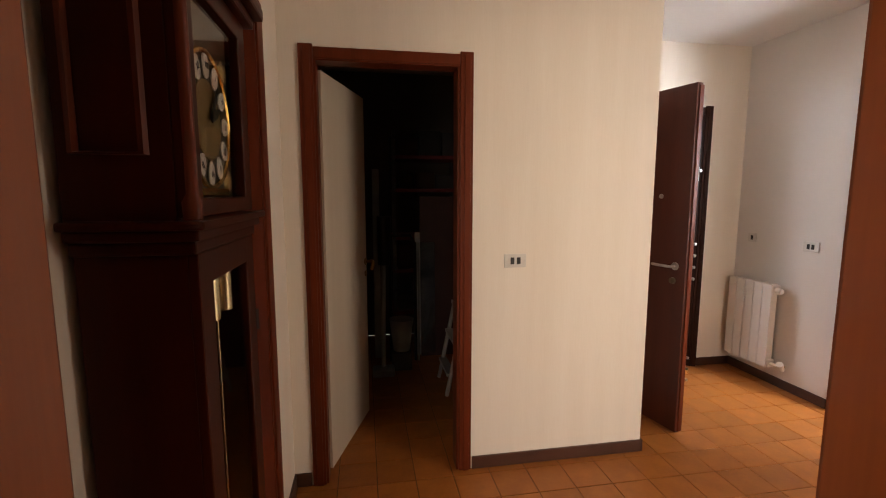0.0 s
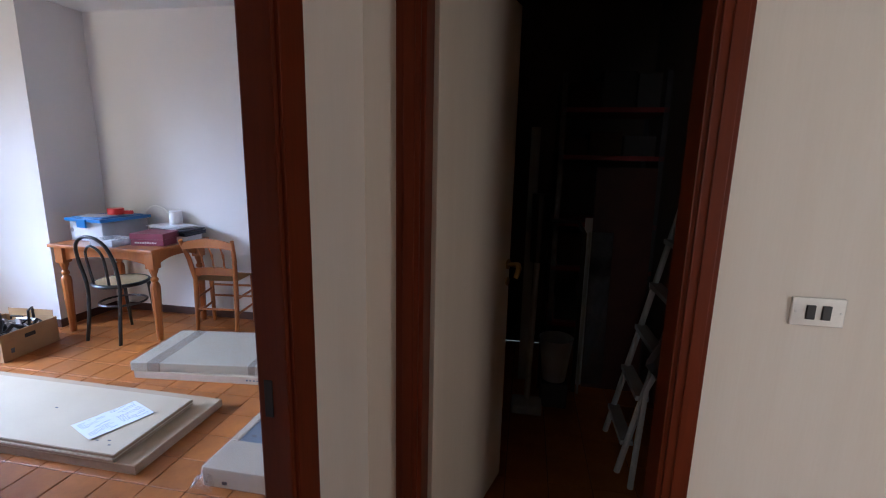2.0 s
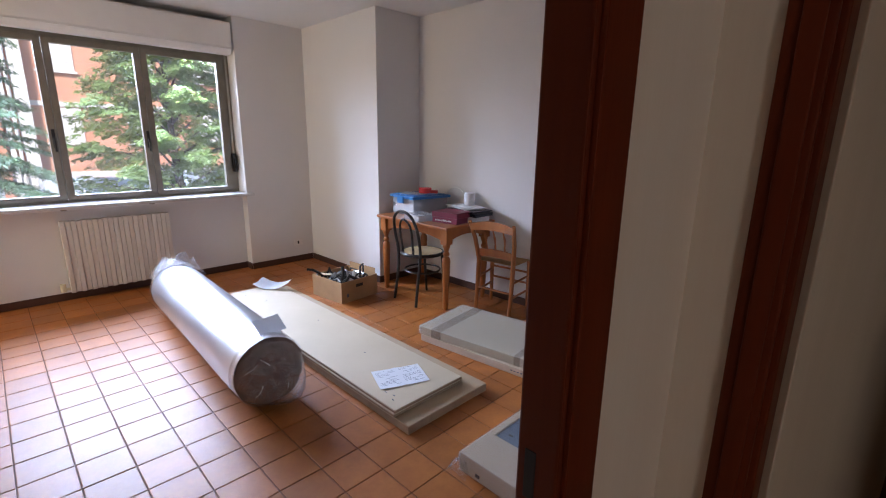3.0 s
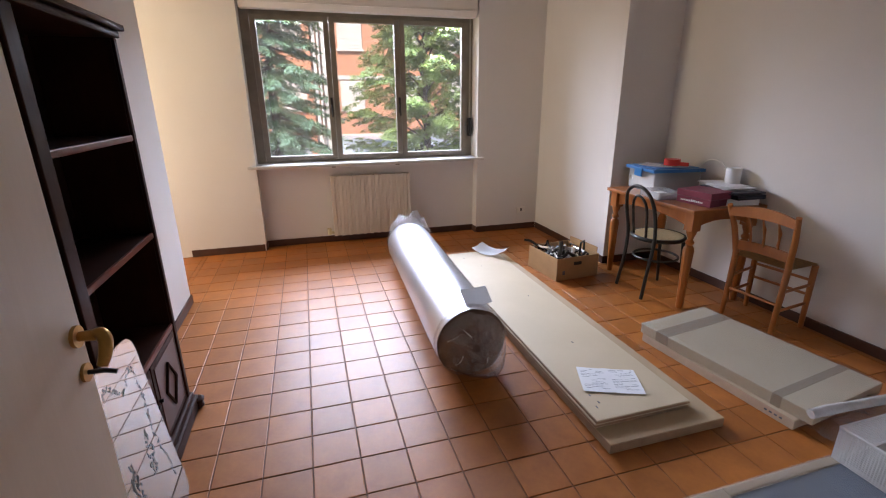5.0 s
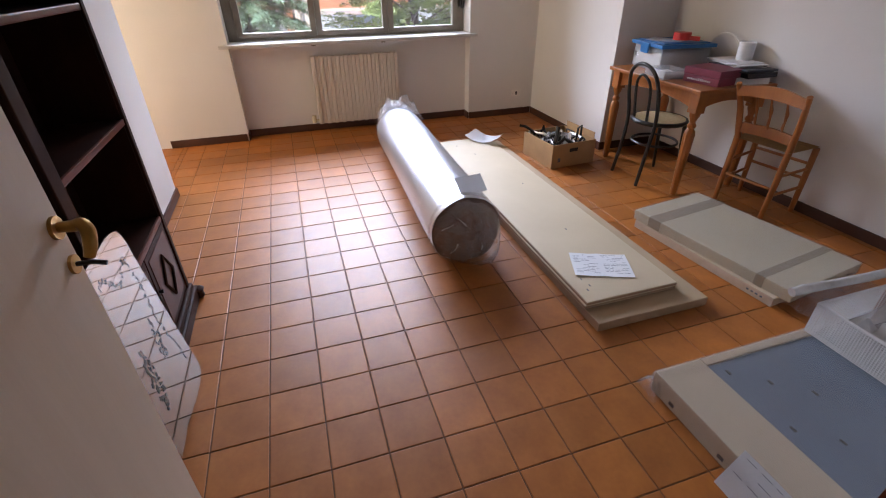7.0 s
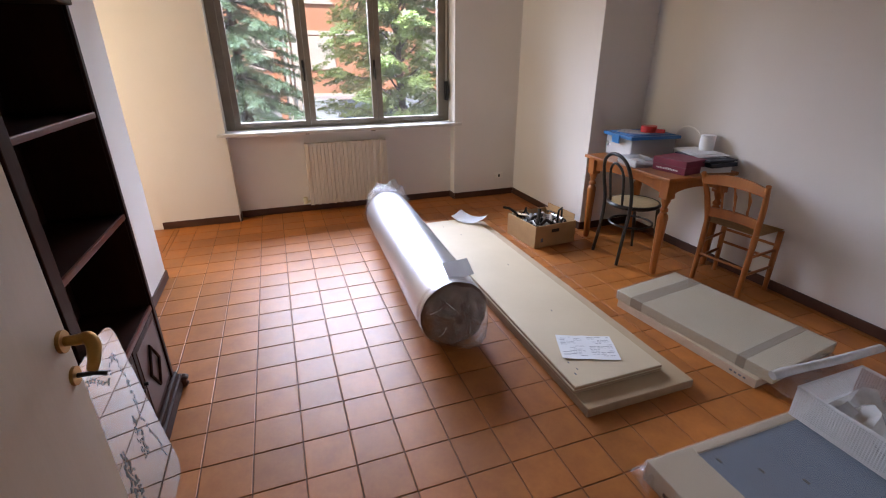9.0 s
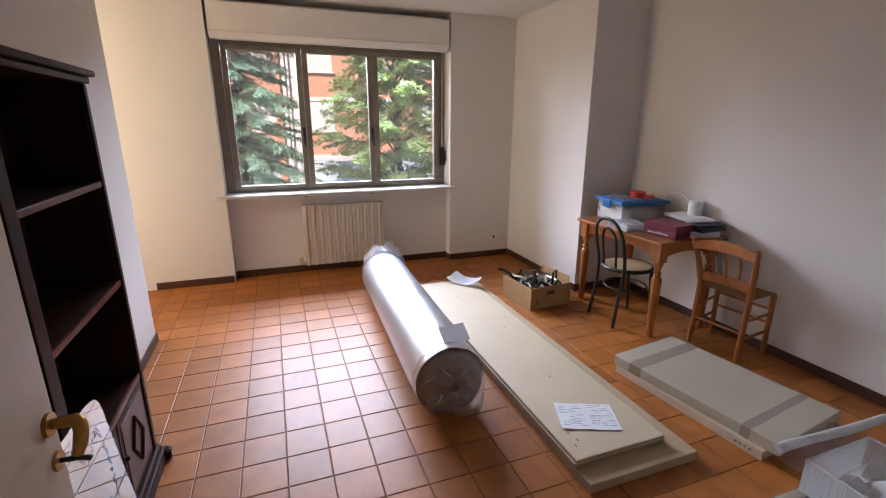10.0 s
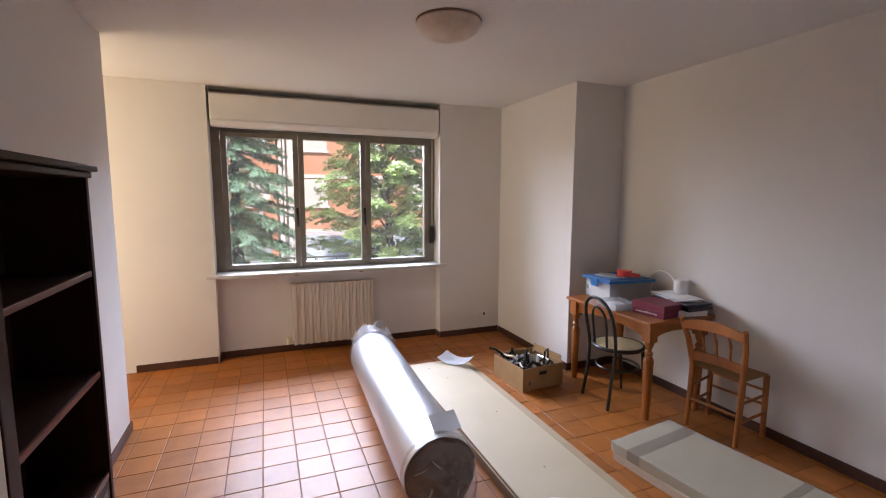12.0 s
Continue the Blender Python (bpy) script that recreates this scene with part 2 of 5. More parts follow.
def prism(bm, outline, z0, z1, m=None):
    """An outline in x, y raised from z0 to z1."""
    lo = [bm.verts.new((x, y, z0)) for x, y in outline]
    hi = [bm.verts.new((x, y, z1)) for x, y in outline]
    n = len(outline)
    for i in range(n):
        j = (i + 1) % n
        bm.faces.new((lo[i], lo[j], hi[j], hi[i]))
    bm.faces.new(lo[::-1])
    bm.faces.new(hi)
    if m is not None:
        bmesh.ops.transform(bm, matrix=m, verts=lo + hi)
    return bm


def place(bm, m):
    bmesh.ops.transform(bm, matrix=m, verts=bm.verts)
    return bm


def structure(name, bm, material, label):
    return tagged(part(name, bm, material), label, name.split("_")[0], kind="structure")

# ---- the shell ----
H = 2.67          # ceilings
DOOR = 2.10       # openings
# wall between hall and room, with its doorway
structure("wall_between", boxes((-0.20, -0.15, 0.74, 1.268, 0, H), (-0.20, -0.15, 2.125, 2.655, 0, H), (-0.20, -0.15, 1.268, 2.125, DOOR + 0.03, H)), HALLW, "thin cream wall between hall and room")
structure("wall_room_east", boxes((-0.212, -0.20, 0.60, 1.268, 0, H), (-0.212, -0.20, 2.125, 4.95, 0, H), (-0.212, -0.20, 1.268, 2.125, DOOR + 0.03, H)), WALL, "white plaster room wall beside the doorway")
# hall: closet wall, side of the recess, entrance wall, right wall, south wall
structure("wall_closet", boxes((-0.15, 0.0, 2.555, 2.655, 0, H), (0.71, 1.78, 2.555, 2.655, 0, H), (0.0, 0.71, 2.555, 2.655, DOOR + 0.02, H)), HALLW, "cream striped wallpaper wall with closet doorway")
structure("wall_recess", boxes((1.68, 1.78, 2.655, 3.67, 0, H)), HALLW, "cream wall beside the entrance door")
structure("wall_entrance", boxes((1.68, 1.90, 3.67, 3.85, 0, H), (2.98, 3.60, 3.67, 3.85, 0, H), (1.90, 2.98, 3.67, 3.85, 2.15, H)), HALLW, "white wall holding the entrance door")
structure("wall_hall_east", boxes((3.36, 3.46, 2.73, 3.67, 0, H), (3.36, 3.46, 0.74, 1.93, 0, H), (3.36, 3.46, 1.93, 2.73, DOOR + 0.02, H)), WALL, "pale grey hall wall with radiator")
# The opening from x 2.14 to 2.96 is unseen, made for the hall fill.
structure("wall_hall_south", boxes((-0.15, -0.060, 0.62, 0.74, 0, H), (0.795, 2.14, 0.62, 0.74, 0, H), (2.96, 3.46, 0.62, 0.74, 0, H), (2.14, 2.96, 0.62, 0.74, DOOR + 0.1, H), (-0.060, 0.795, 0.62, 0.74, DOOR + 0.02, H)), HALLW, "cream wall with the doorway walked through and an added unseen opening")
# room behind the start
# Unseen walls, beige lowered so less light bounces into the hall.
structure("wall_south_room", boxes((-1.6, -0.15, 0.62, 0.72, 0, H), (-1.7, -1.6, -3.0, 0.72, 0, H), (3.2, 3.3, -3.0, 0.62, 0, H), (-1.7, -1.57, -3.1, -3.0, 0, H), (-0.67, 3.3, -3.1, -3.0, 0, H), (-1.57, -0.67, -3.1, -3.0, 0, 0.8), (-1.57, -0.67, -3.1, -3.0, 2.2, H)), surface("low_bounce_beige", (0.42, 0.36, 0.29), (0.36, 0.31, 0.25), 0.9, 2, 90, 0.2), "plain unseen walls of the room behind, toned down against bounce")
structure("floor_south_room", boxes((-1.6, 3.2, -3.0, 0.62, -0.1, 0.0)), TILE, "terracotta tile floor")
structure("threshold", boxes((-0.040, 0.775, 0.62, 0.74, -0.1, 0.006), (2.14, 2.96, 0.62, 0.74, -0.1, 0.006), bevel=0.003), BASEWOOD, "dark worn threshold strip in the doorway")
# bathroom and landing behind doors
structure("wall_bathroom", boxes((3.46, 5.1, 1.5, 1.6, 0, H), (3.46, 5.1, 3.2, 3.3, 0, H), (5.1, 5.2, 1.5, 3.3, 0, H)), surface("green_grey_tile", (0.42, 0.46, 0.44), (0.37, 0.41, 0.39), 0.3, 5, 60, 0.05), "grey-green bathroom walls")
structure("floor_bathroom", boxes((3.36, 5.1, 1.6, 3.2, -0.1, 0.0)), TILE, "terracotta floor beyond the door")
structure("wall_landing", boxes((1.4, 1.5, 3.85, 5.4, 0, H), (3.5, 3.6, 3.85, 5.4, 0, H), (1.4, 3.6, 5.4, 5.5, 0, H)), HALLW, "plain landing walls")
structure("floor_landing", boxes((1.5, 3.5, 3.67, 5.4, -0.1, 0.0)), TILE, "landing floor")
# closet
# Plaster colour lowered to stand for the shade inside the closet.
CLOSETW = surface("closet_shade_plaster", (0.11, 0.095, 0.08), (0.075, 0.062, 0.052), 0.9, 2, 80, 0.2)
structure("wall_closet_west", boxes((-0.20, -0.15, 2.655, 5.0, 0, H)), CLOSETW, "closet side wall, darkened in colour for shade")
structure("wall_closet_east", boxes((1.15, 1.25, 2.655, 5.0, 0, H)), CLOSETW, "closet side wall, darkened in colour for shade")
structure("wall_closet_back", boxes((-0.20, 1.25, 5.0, 5.1, 0, H)), CLOSETW, "closet back wall, darkened in colour for shade")
# the room
structure("wall_desk", boxes((-3.58, -0.15, 4.95, 5.05, 0, H)), WALL, "white plaster wall behind the desk")
structure("wall_pillar", boxes((-5.06, -3.58, 4.40, 5.05, 0, H)), WALL, "white boxed-out wall corner")
structure("wall_window", boxes((-5.26, -4.96, -1.2, 1.30, 0, H), (-5.26, -4.96, 3.63, 4.40, 0, H), (-5.26, -5.09, 1.30, 3.63, 0, 0.845), (-5.26, -5.21, 1.30, 3.63, 2.35, H)), WALL, "white window wall with radiator niche")
structure("wall_jut", boxes((-3.73, -0.15, 0.735, 0.835, 0, H)), WALL, "white wall behind the bookcase ending in a corner")
structure("wall_side", boxes((-3.73, -3.63, -1.2, 0.735, 0, H), (-4.96, -4.85, -1.3, -1.2, 0, H), (-3.85, -3.63, -1.3, -1.2, 0, H), (-4.85, -3.85, -1.3, -1.2, 2.4, H), (-4.85, -3.85, -1.3, -1.2, 0, 0.45)), WALL, "white walls of the side bay")
for nm, b in (("ceiling_room", (-5.26, -0.20, 0.62, 5.05)), ("ceiling_bay", (-5.26, -1.7, -1.3, 0.62)), ("ceiling_hall", (-0.20, 3.6, 0.62, 5.5)), ("ceiling_bathroom", (3.6, 5.2, 1.5, 3.3)), ("ceiling_south_room", (-1.7, 3.3, -3.1, 0.62))):
    structure(nm, boxes((*b, H, H + 0.2)), CEIL, "flat white painted ceiling")

# floor slab with grout showing between tiles
FLOOR = structure("floor", boxes((-5.09, 3.36, 0.74, 5.0, -0.1, -0.004), (-4.96, -3.63, -1.2, 0.74, -0.1, -0.004)), GROUT, "glossy square terracotta floor tiles with dark joints")


def casing(name, label, axis, a0, a1, face0, face1, top, w=0.07, proud=0.013, mat=REDWOOD, stop=None, fluted=True):
    """A door lining with mitred-looking casings both sides; axis: the wall's direction."""
    t = thing(name, label, "door frame", kind="structure")

    def add(pname, u0, u1, v0, v1, z0, z1, bv=0.004):
        bm = B(u0, u1, v0, v1, z0, z1, bevel=bv) if axis == "x" else B(v0, v1, u0, u1, z0, z1, bevel=bv)
        return part(pname, bm, mat, t)
    lin = 0.02
    s0 = face0 - 0.002 if stop is None else stop
    add("jamb", a0, a0 + lin, s0, face1 + 0.002, 0, top)
    add("jamb", a1 - lin, a1, s0, face1 + 0.002, 0, top)
    if stop is not None:
        add("rebate", a0, a0 + 0.004, face0 - 0.002, s0, 0, top)
        add("rebate", a1 - 0.004, a1, face0 - 0.002, s0, 0, top)
    add("head", a0, a1, face0 - 0.002, face1 + 0.002, top, top + lin)
    for f0, f1, s in ((face0 - proud, face0, -1), (face1, face1 + proud, 1)):
        lap = -0.001 if stop is not None and s < 0 else 0.008
        for u0, u1 in ((a0 - w + 0.012, a0 + lap), (a1 - lap, a1 + w - 0.012)):
            add("upright", u0, u1, f0, f1, 0, top + w)
            g0, g1 = (f0 - 0.006, f0 + 0.001) if s < 0 else (f1 - 0.001, f1 + 0.006)
            c = (u0 + u1) / 2
            if fluted:
                add("moulding", c - 0.012, c + 0.02, g0, g1, 0, top + w - 0.012, 0.003)
        add("lintel", a0 + lap + 0.0002, a1 - lap - 0.0002, f0 + 0.001, f1 - 0.001, top + 0.006, top + w - 0.012)
    return t


# Brighter orange copy of the mahogany, with the light on this frame painted in.
START = surface("lit_mahogany", (0.33, 0.085, 0.018), (0.20, 0.048, 0.011), 0.36, 14, 120, 0.12, stretch=(1, 1, 0.07), spread=0.7)
ROOMFRAME = casing("door_frame_room", "mahogany-stained wooden door frame of the room", "y", 1.268, 2.125, -0.212, -0.15, DOOR, w=0.097, proud=0.010, fluted=False)
casing("door_frame_closet", "mahogany-stained wooden frame of the closet doorway", "x", 0.0, 0.71, 2.555, 2.655, DOOR)
casing("door_frame_start", "mahogany frame of the doorway walked through, coloured orange as if lit", "x", -0.060, 0.795, 0.62, 0.74, DOOR, mat=START)
casing("door_frame_bath", "mahogany-stained frame of the bathroom doorway", "y", 1.93, 2.73, 3.36, 3.46, DOOR)
casing("door_frame_entrance", "dark brown entrance door frame", "x", 1.90, 2.98, 3.67, 3.85, 2.12, mat=DARKWOOD)


def skirting(runs, name, label):
    t = thing(name, label, "baseboard", kind="structure")
    for x0, x1, y0, y1 in runs:
        part("skirting_board", B(x0, x1, y0, y1, 0, 0.07, bevel=0.004), BASEWOOD, t)


skirting([(-4.96, -4.948, 0.60, 1.288), (-5.09, -5.078, 1.30, 3.63), (-5.078, -4.96, 1.30, 1.312), (-5.078, -4.96, 3.618, 3.63), (-4.96, -4.948, 3.63, 4.388), (-4.948, -3.58, 4.388, 4.40), (-3.58, -3.568, 4.388, 4.938), (-3.568, -0.212, 4.938, 4.95),
          (-3.73, -0.212, 0.835, 0.847), (-3.742, -3.73, -1.2, 0.847), (-0.224, -0.212, 2.19, 4.938)], "baseboard_room", "dark brown wooden baseboard round the room")
skirting([(0.775, 1.78, 2.543, 2.555), (-0.15, -0.065, 2.543, 2.555), (-0.15, -0.138, 2.18, 2.543), (1.78, 1.792, 2.543, 3.67), (3.348, 3.36, 2.795, 3.67), (3.045, 3.348, 3.658, 3.67), (0.85, 2.14, 0.74, 0.752), (2.96, 3.36, 0.74, 0.752), (3.348, 3.36, 0.752, 1.865)], "baseboard_hall", "dark brown wooden baseboard in the hall")

# ---- doors ----


def lever_handle(parent, x, y, z, side, toward, mat):
    """A rose, neck and lever on a leaf's face at y; side: which way is out, toward: lever's way along x."""
    run = flow([(x, y, z), (x, y + side * 0.030, z), (x + toward * 0.004, y + side * 0.046, z + 0.003), (x + toward * 0.016, y + side * 0.056, z - 0.008), (x + toward * 0.030, y + side * 0.056, z - 0.030), (x + toward * 0.036, y + side * 0.050, z - 0.048)], 4)
    bm = tube(tube(bmesh.new(), [(x, y, z), (x, y + side * 0.007, z)], 0.022, 16), run, [0.0095 + 0.003 * math.sin(math.pi * i / (len(run) - 1)) for i in range(len(run))], 10)
    h = part("handle", bm, mat, parent)
    smooth(h)
    k = part("key_rose", tube(bmesh.new(), [(x, y, z - 0.078), (x, y + side * 0.006, z - 0.078)], 0.019, 16), mat, parent)
    return h


def flush_door(name, label, m, width, mat, handle_mat, height=2.085):
    d = thing(name, label, "door", m=m, kind="structure")
    part("leaf", B(0.004, width, -0.02, 0.02, 0.008, height, bevel=0.003), mat, d)
    for s in (-1, 1):
        lever_handle(d, width - 0.028, s * 0.02, 1.046, s, -1, handle_mat)
    for z in (0.25, 1.05, 1.85):
        part("hinge", cyl(bmesh.new(), (0, 0.026, z - 0.04), (0, 0.026, z + 0.04), 0.007, seg=10), BRASS, d, "small brass hinge")
    return d


OLDBRASS = surface("aged_brass", (0.50, 0.31, 0.10), (0.36, 0.21, 0.06), 0.34, 20, 120, 0.05, metal=0.9)
rd = flush_door("door_room", "cream laminate door standing open against the bookcase", pose(-0.225, 1.296, 0, 0, 0, 178.2), 0.845, CREAM, OLDBRASS)
key = part("key", tube(bmesh.new(), [(0.817, -0.02, 0.968), (0.817, -0.055, 0.968), (0.817, -0.075, 0.962)], 0.005, 8), BLACK, rd, "dark key in the lock")
flush_door("door_closet", "cream laminate closet door standing ajar inward", pose(0.012, 2.67, 0, 0, 0, 72.5), 0.68, CREAM, OLDBRASS)

DOORWOOD = surface("dark_red_veneer", (0.100, 0.021, 0.009), (0.060, 0.012, 0.005), 0.42, 12, 110, 0.1, stretch=(1, 1, 0.08), spread=0.7)
ed = thing("door_entrance", "dark brown armoured entrance door standing open", "door", m=pose(1.905, 3.655, 0, 0, 0, -76.8), kind="structure")
part("leaf", boxes((0.0, 1.0, -0.035, 0.012, 0.012, 2.115), bevel=0.004), DOORWOOD, ed)
part("rebate", boxes((0.0, 0.985, 0.012, 0.035, 0.03, 2.06), bevel=0.003), DARKWOOD, ed)
part("edge_strip", B(1.0, 1.008, -0.02, 0.012, 0.02, 2.10, bevel=0.002), REDWOOD, ed)
for z in (0.35, 0.42, 0.49, 0.98, 1.05, 1.12, 1.19, 1.62):
    part("lock_bolt", cyl(bmesh.new(), (0.985, 0.024, z), (1.012, 0.024, z), 0.009, seg=12), STEEL, ed, "steel lock bolt")
part("latch_plate", B(0.985, 0.992, 0.014, 0.034, 1.56, 1.64), WHITEP, ed, "pale latch plate")
smooth(part("handle", tube(tube(bmesh.new(), [(0.93, -0.035, 1.05), (0.93, -0.044, 1.05)], 0.024, 16), [(0.93, -0.035, 1.05), (0.93, -0.08, 1.05), (0.91, -0.088, 1.05), (0.80, -0.086, 1.05)], 0.0085, 10), STEEL, ed, "chrome lever handle"))
OLDSTEELK = surface("worn_bronze", (0.20, 0.15, 0.10), (0.12, 0.09, 0.06), 0.4, 30, 90, 0.05, metal=0.8)
part("lock_knob", tube(bmesh.new(), [(0.92, -0.035, 0.96), (0.92, -0.052, 0.96)], 0.019, 16), OLDSTEELK, ed)
part("peephole", tube(bmesh.new(), [(0.80, -0.035, 1.47), (0.80, -0.043, 1.47)], 0.014, 14), STEEL, ed)
# keepers in the room door frame
part("strike_plate", B(-0.200, -0.182, 2.1035, 2.1065, 0.97, 1.05, bevel=0.0008), BLACK, ROOMFRAME, "dark strike plate")

# ---- window ----
win = thing("window_1", "three-pane bronze aluminium window above a stone sill", "window", kind="structure")
WX0, WX1 = -5.215, -5.155
for nm, y0, y1, z0, z1 in (("frame_side", 1.301, 1.385, 0.876, 2.345), ("frame_side", 3.555, 3.629, 0.876, 2.345), ("frame_bottom", 1.385, 3.555, 0.876, 0.90), ("frame_top", 1.385, 3.555, 2.275, 2.345)):
    part(nm, B(WX0, WX1, y0, y1, z0, z1, bevel=0.004), ALU, win)
for a, b, handle in ((1.389, 2.112, 2.09), (2.116, 2.818, 2.80), (2.822, 3.551, None)):
    sash = part("sash", ring_frame(-5.195, -5.135, (a, b, 0.903, 2.272), (a + 0.052, b - 0.052, 0.945, 2.228)), ALU, win)
    pane = part("pane", B(-5.170, -5.164, a + 0.050, b - 0.050, 0.943, 2.230), GLASS, sash, "clear window pane")
    pane.visible_shadow = False
    if handle:
        smooth(part("handle", tube(boxes((-5.136, -5.126, handle - 0.012, handle + 0.012, 1.36, 1.52), bevel=0.003), [(-5.128, handle, 1.44), (-5.105, handle, 1.44), (-5.10, handle, 1.43), (-5.10, handle, 1.33)], 0.009, 8), BLACK, sash, "black window handle"))
for z in (1.0, 1.55, 2.1):
    part("hinge", cyl(bmesh.new(), (-5.14, 1.39, z - 0.03), (-5.14, 1.39, z + 0.03), 0.007, seg=8), ALU, win)
part("window_sill", boxes((-5.155, -4.915, 1.225, 3.70, 0.846, 0.876), bevel=0.004), MARBLE, win, "pale stone sill")
sb = thing("roller_shutter_box", "white boxed roller shutter housing above the window", "shutter box")
bm = bmesh.new()
prism(bm, [(-5.15, 2.345), (-5.15, 2.60), (-4.955, 2.60), (-4.945, 2.59), (-4.945, 2.365), (-4.985, 2.30), (-5.09, 2.30)], 1.325, 3.605, Matrix(((1, 0, 0, 0), (0, 0, 1, 0), (0, 1, 0, 0), (0, 0, 0, 1))))
part("housing", bm, WHITEP, sb)
part("lower_lip", boxes((-5.0, -4.942, 1.33, 3.60, 2.345, 2.352)), WHITEP, sb)
strap = thing("shutter_strap_winder", "grey shutter strap with black wall winder", "strap")
part("strap", B(-5.134, -5.131, 3.585, 3.603, 1.30, 2.36), surface("grey_strap", (0.45, 0.42, 0.36), (0.35, 0.33, 0.28), 0.8, 20, 200), strap)
bm = B(-5.155, -5.10, 3.576, 3.612, 1.10, 1.30, bevel=0.008)
part("winder", bm, BLACK, strap, "black plastic winder")
part("winder_lip", tube(bmesh.new(), [(-5.105, 3.594, 1.29), (-5.075, 3.594, 1.25), (-5.07, 3.594, 1.15), (-5.1, 3.594, 1.11)], 0.012, 8), BLACK, strap)
for y in (2.05, 2.72):
    tagged(part("sill_bracket", B(-5.0, -4.95, y - 0.02, y + 0.02, 0.832, 0.8455, bevel=0.002), ALU), "small dark bracket under the sill", "bracket")

# ---- radiators ----
RADW = surface("cream_enamel", (0.70, 0.64, 0.55), (0.66, 0.60, 0.51), 0.4, 5, 90, 0.05)
rad = thing("radiator", "cream ribbed panel radiator in the window niche", "radiator")
N = 22
w = 0.855 / N
for i in range(N):
    y0 = 2.004 + i * w
    part("rib", B(-5.055, -4.985 - 0.006 * (i % 2), y0 + 0.0012, y0 + w - 0.0012, 0.085 + 0.004 * (i % 2), 0.735 - 0.004 * (i % 2), bevel=0.004), RADW, rad)
part("back_panel", B(-5.06, -5.03, 2.01, 2.852, 0.10, 0.72), WHITEP, rad)
part("valve", tube(tube(bmesh.new(), [(-5.02, 2.01, 0.12), (-5.02, 1.94, 0.12)], 0.012, 10), [(-5.02, 1.955, 0.10), (-5.02, 1.955, 0.17)], 0.022, 12), surface("valve_plastic", (0.7, 0.62, 0.42), (0.62, 0.54, 0.36), 0.5), rad, "yellowed plastic valve")
part("pipe", tube(bmesh.new(), [(-5.02, 1.955, 0.12), (-5.088, 1.955, 0.12)], 0.010, 8), BRASS, rad)
for y in (2.15, 2.7):
    part("bracket", B(-5.089, -5.05, y, y + 0.03, 0.55, 0.60), WHITEP, rad)

hr = thing("radiator", "white aluminium section radiator on the hall wall", "radiator")
for i in range(5):
    y0 = 3.19 + i * 0.082
    part("section", boxes((3.255, 3.335, y0 + 0.03, y0 + 0.052, 0.14, 0.80), (3.25, 3.262, y0 + 0.002, y0 + 0.08, 0.15, 0.80), (3.27, 3.335, y0 + 0.002, y0 + 0.08, 0.72, 0.79), (3.27, 3.335, y0 + 0.002, y0 + 0.08, 0.15, 0.21), bevel=0.005), WHITEP, hr)
part("upper_plug", cyl(bmesh.new(), (3.30, 3.20, 0.755), (3.30, 3.15, 0.755), 0.02, seg=14), WHITEP, hr)
part("valve", tube(tube(bmesh.new(), [(3.30, 3.19, 0.18), (3.30, 3.12, 0.18)], 0.013, 10), [(3.30, 3.10, 0.17), (3.26, 3.08, 0.22)], 0.024, 12), WHITEP, hr)
part("pipe", tube(bmesh.new(), [(3.30, 3.13, 0.18), (3.359, 3.13, 0.17)], 0.009, 8), BRASS, hr)
part("heat_meter", B(3.228, 3.25, 3.42, 3.455, 0.62, 0.72, bevel=0.004), WHITEP, hr, "small white heat meter")
part("bracket", B(3.335, 3.36, 3.40, 3.43, 0.6, 0.66), WHITEP, hr)


PLATE = surface("brushed_plate", (0.66, 0.64, 0.60), (0.58, 0.56, 0.52), 0.35, 20, 160, 0.05, metal=0.3)


def wall_plate(name, label, m, width, holes, depth=0.009, mat=None):
    """A plate with rocker keys; the plate's face looks along local -y."""
    t = thing(name, label, "switch" if "switch" in name else "socket", m=m)
    part("plate", B(-width / 2, width / 2, -depth, -0.0005, -0.036, 0.036, bevel=0.003), mat or PLATE, t)
    for i in range(holes):
        c = (i - (holes - 1) / 2) * 0.034
        part("key", B(c - 0.010, c + 0.010, -depth - 0.004, -depth + 0.001, -0.018, 0.018, bevel=0.002), BLACK if i % 2 == 0 or holes < 3 else WHITEP, t)
    for s in (-1, 1):
        part("screw", cyl(bmesh.new(), (s * (width / 2 - 0.01), -depth + 0.001, 0), (s * (width / 2 - 0.01), -depth - 0.0015, 0), 0.003, seg=8), STEEL, t)
    return t


wall_plate("light_switch", "brushed metal double light switch on cream wallpaper", pose(1.0, 2.555, 1.14), 0.118, 2)
wall_plate("light_switch", "small single light switch above the hall radiator", pose(3.36, 3.51, 1.13, 0, 0, -90), 0.08, 1)
wall_plate("light_switch", "double light switch on the pale hall wall", pose(3.36, 3.01, 1.11, 0, 0, -90), 0.118, 2)
wall_plate("wall_socket", "white power socket low on the window wall", pose(-4.96, 4.20, 0.235, 0, 0, 90), 0.11, 1, mat=WHITEP)

# ---- ceiling lamp ----
cl = thing("ceiling_lamp", "alabaster glass dome ceiling lamp, switched off", "ceiling lamp", m=pose(-2.72, 2.82, H))
smooth(part("bowl", lathe(bmesh.new(), [(0.188, -0.012), (0.192, -0.018), (0.186, -0.03), (0.165, -0.062), (0.125, -0.088), (0.07, -0.104), (0.02, -0.109), (0.0, -0.11)], seg=40), surface("alabaster_glass", (0.70, 0.60, 0.50), (0.55, 0.44, 0.35), 0.3, 9, 40, 0.05), cl))
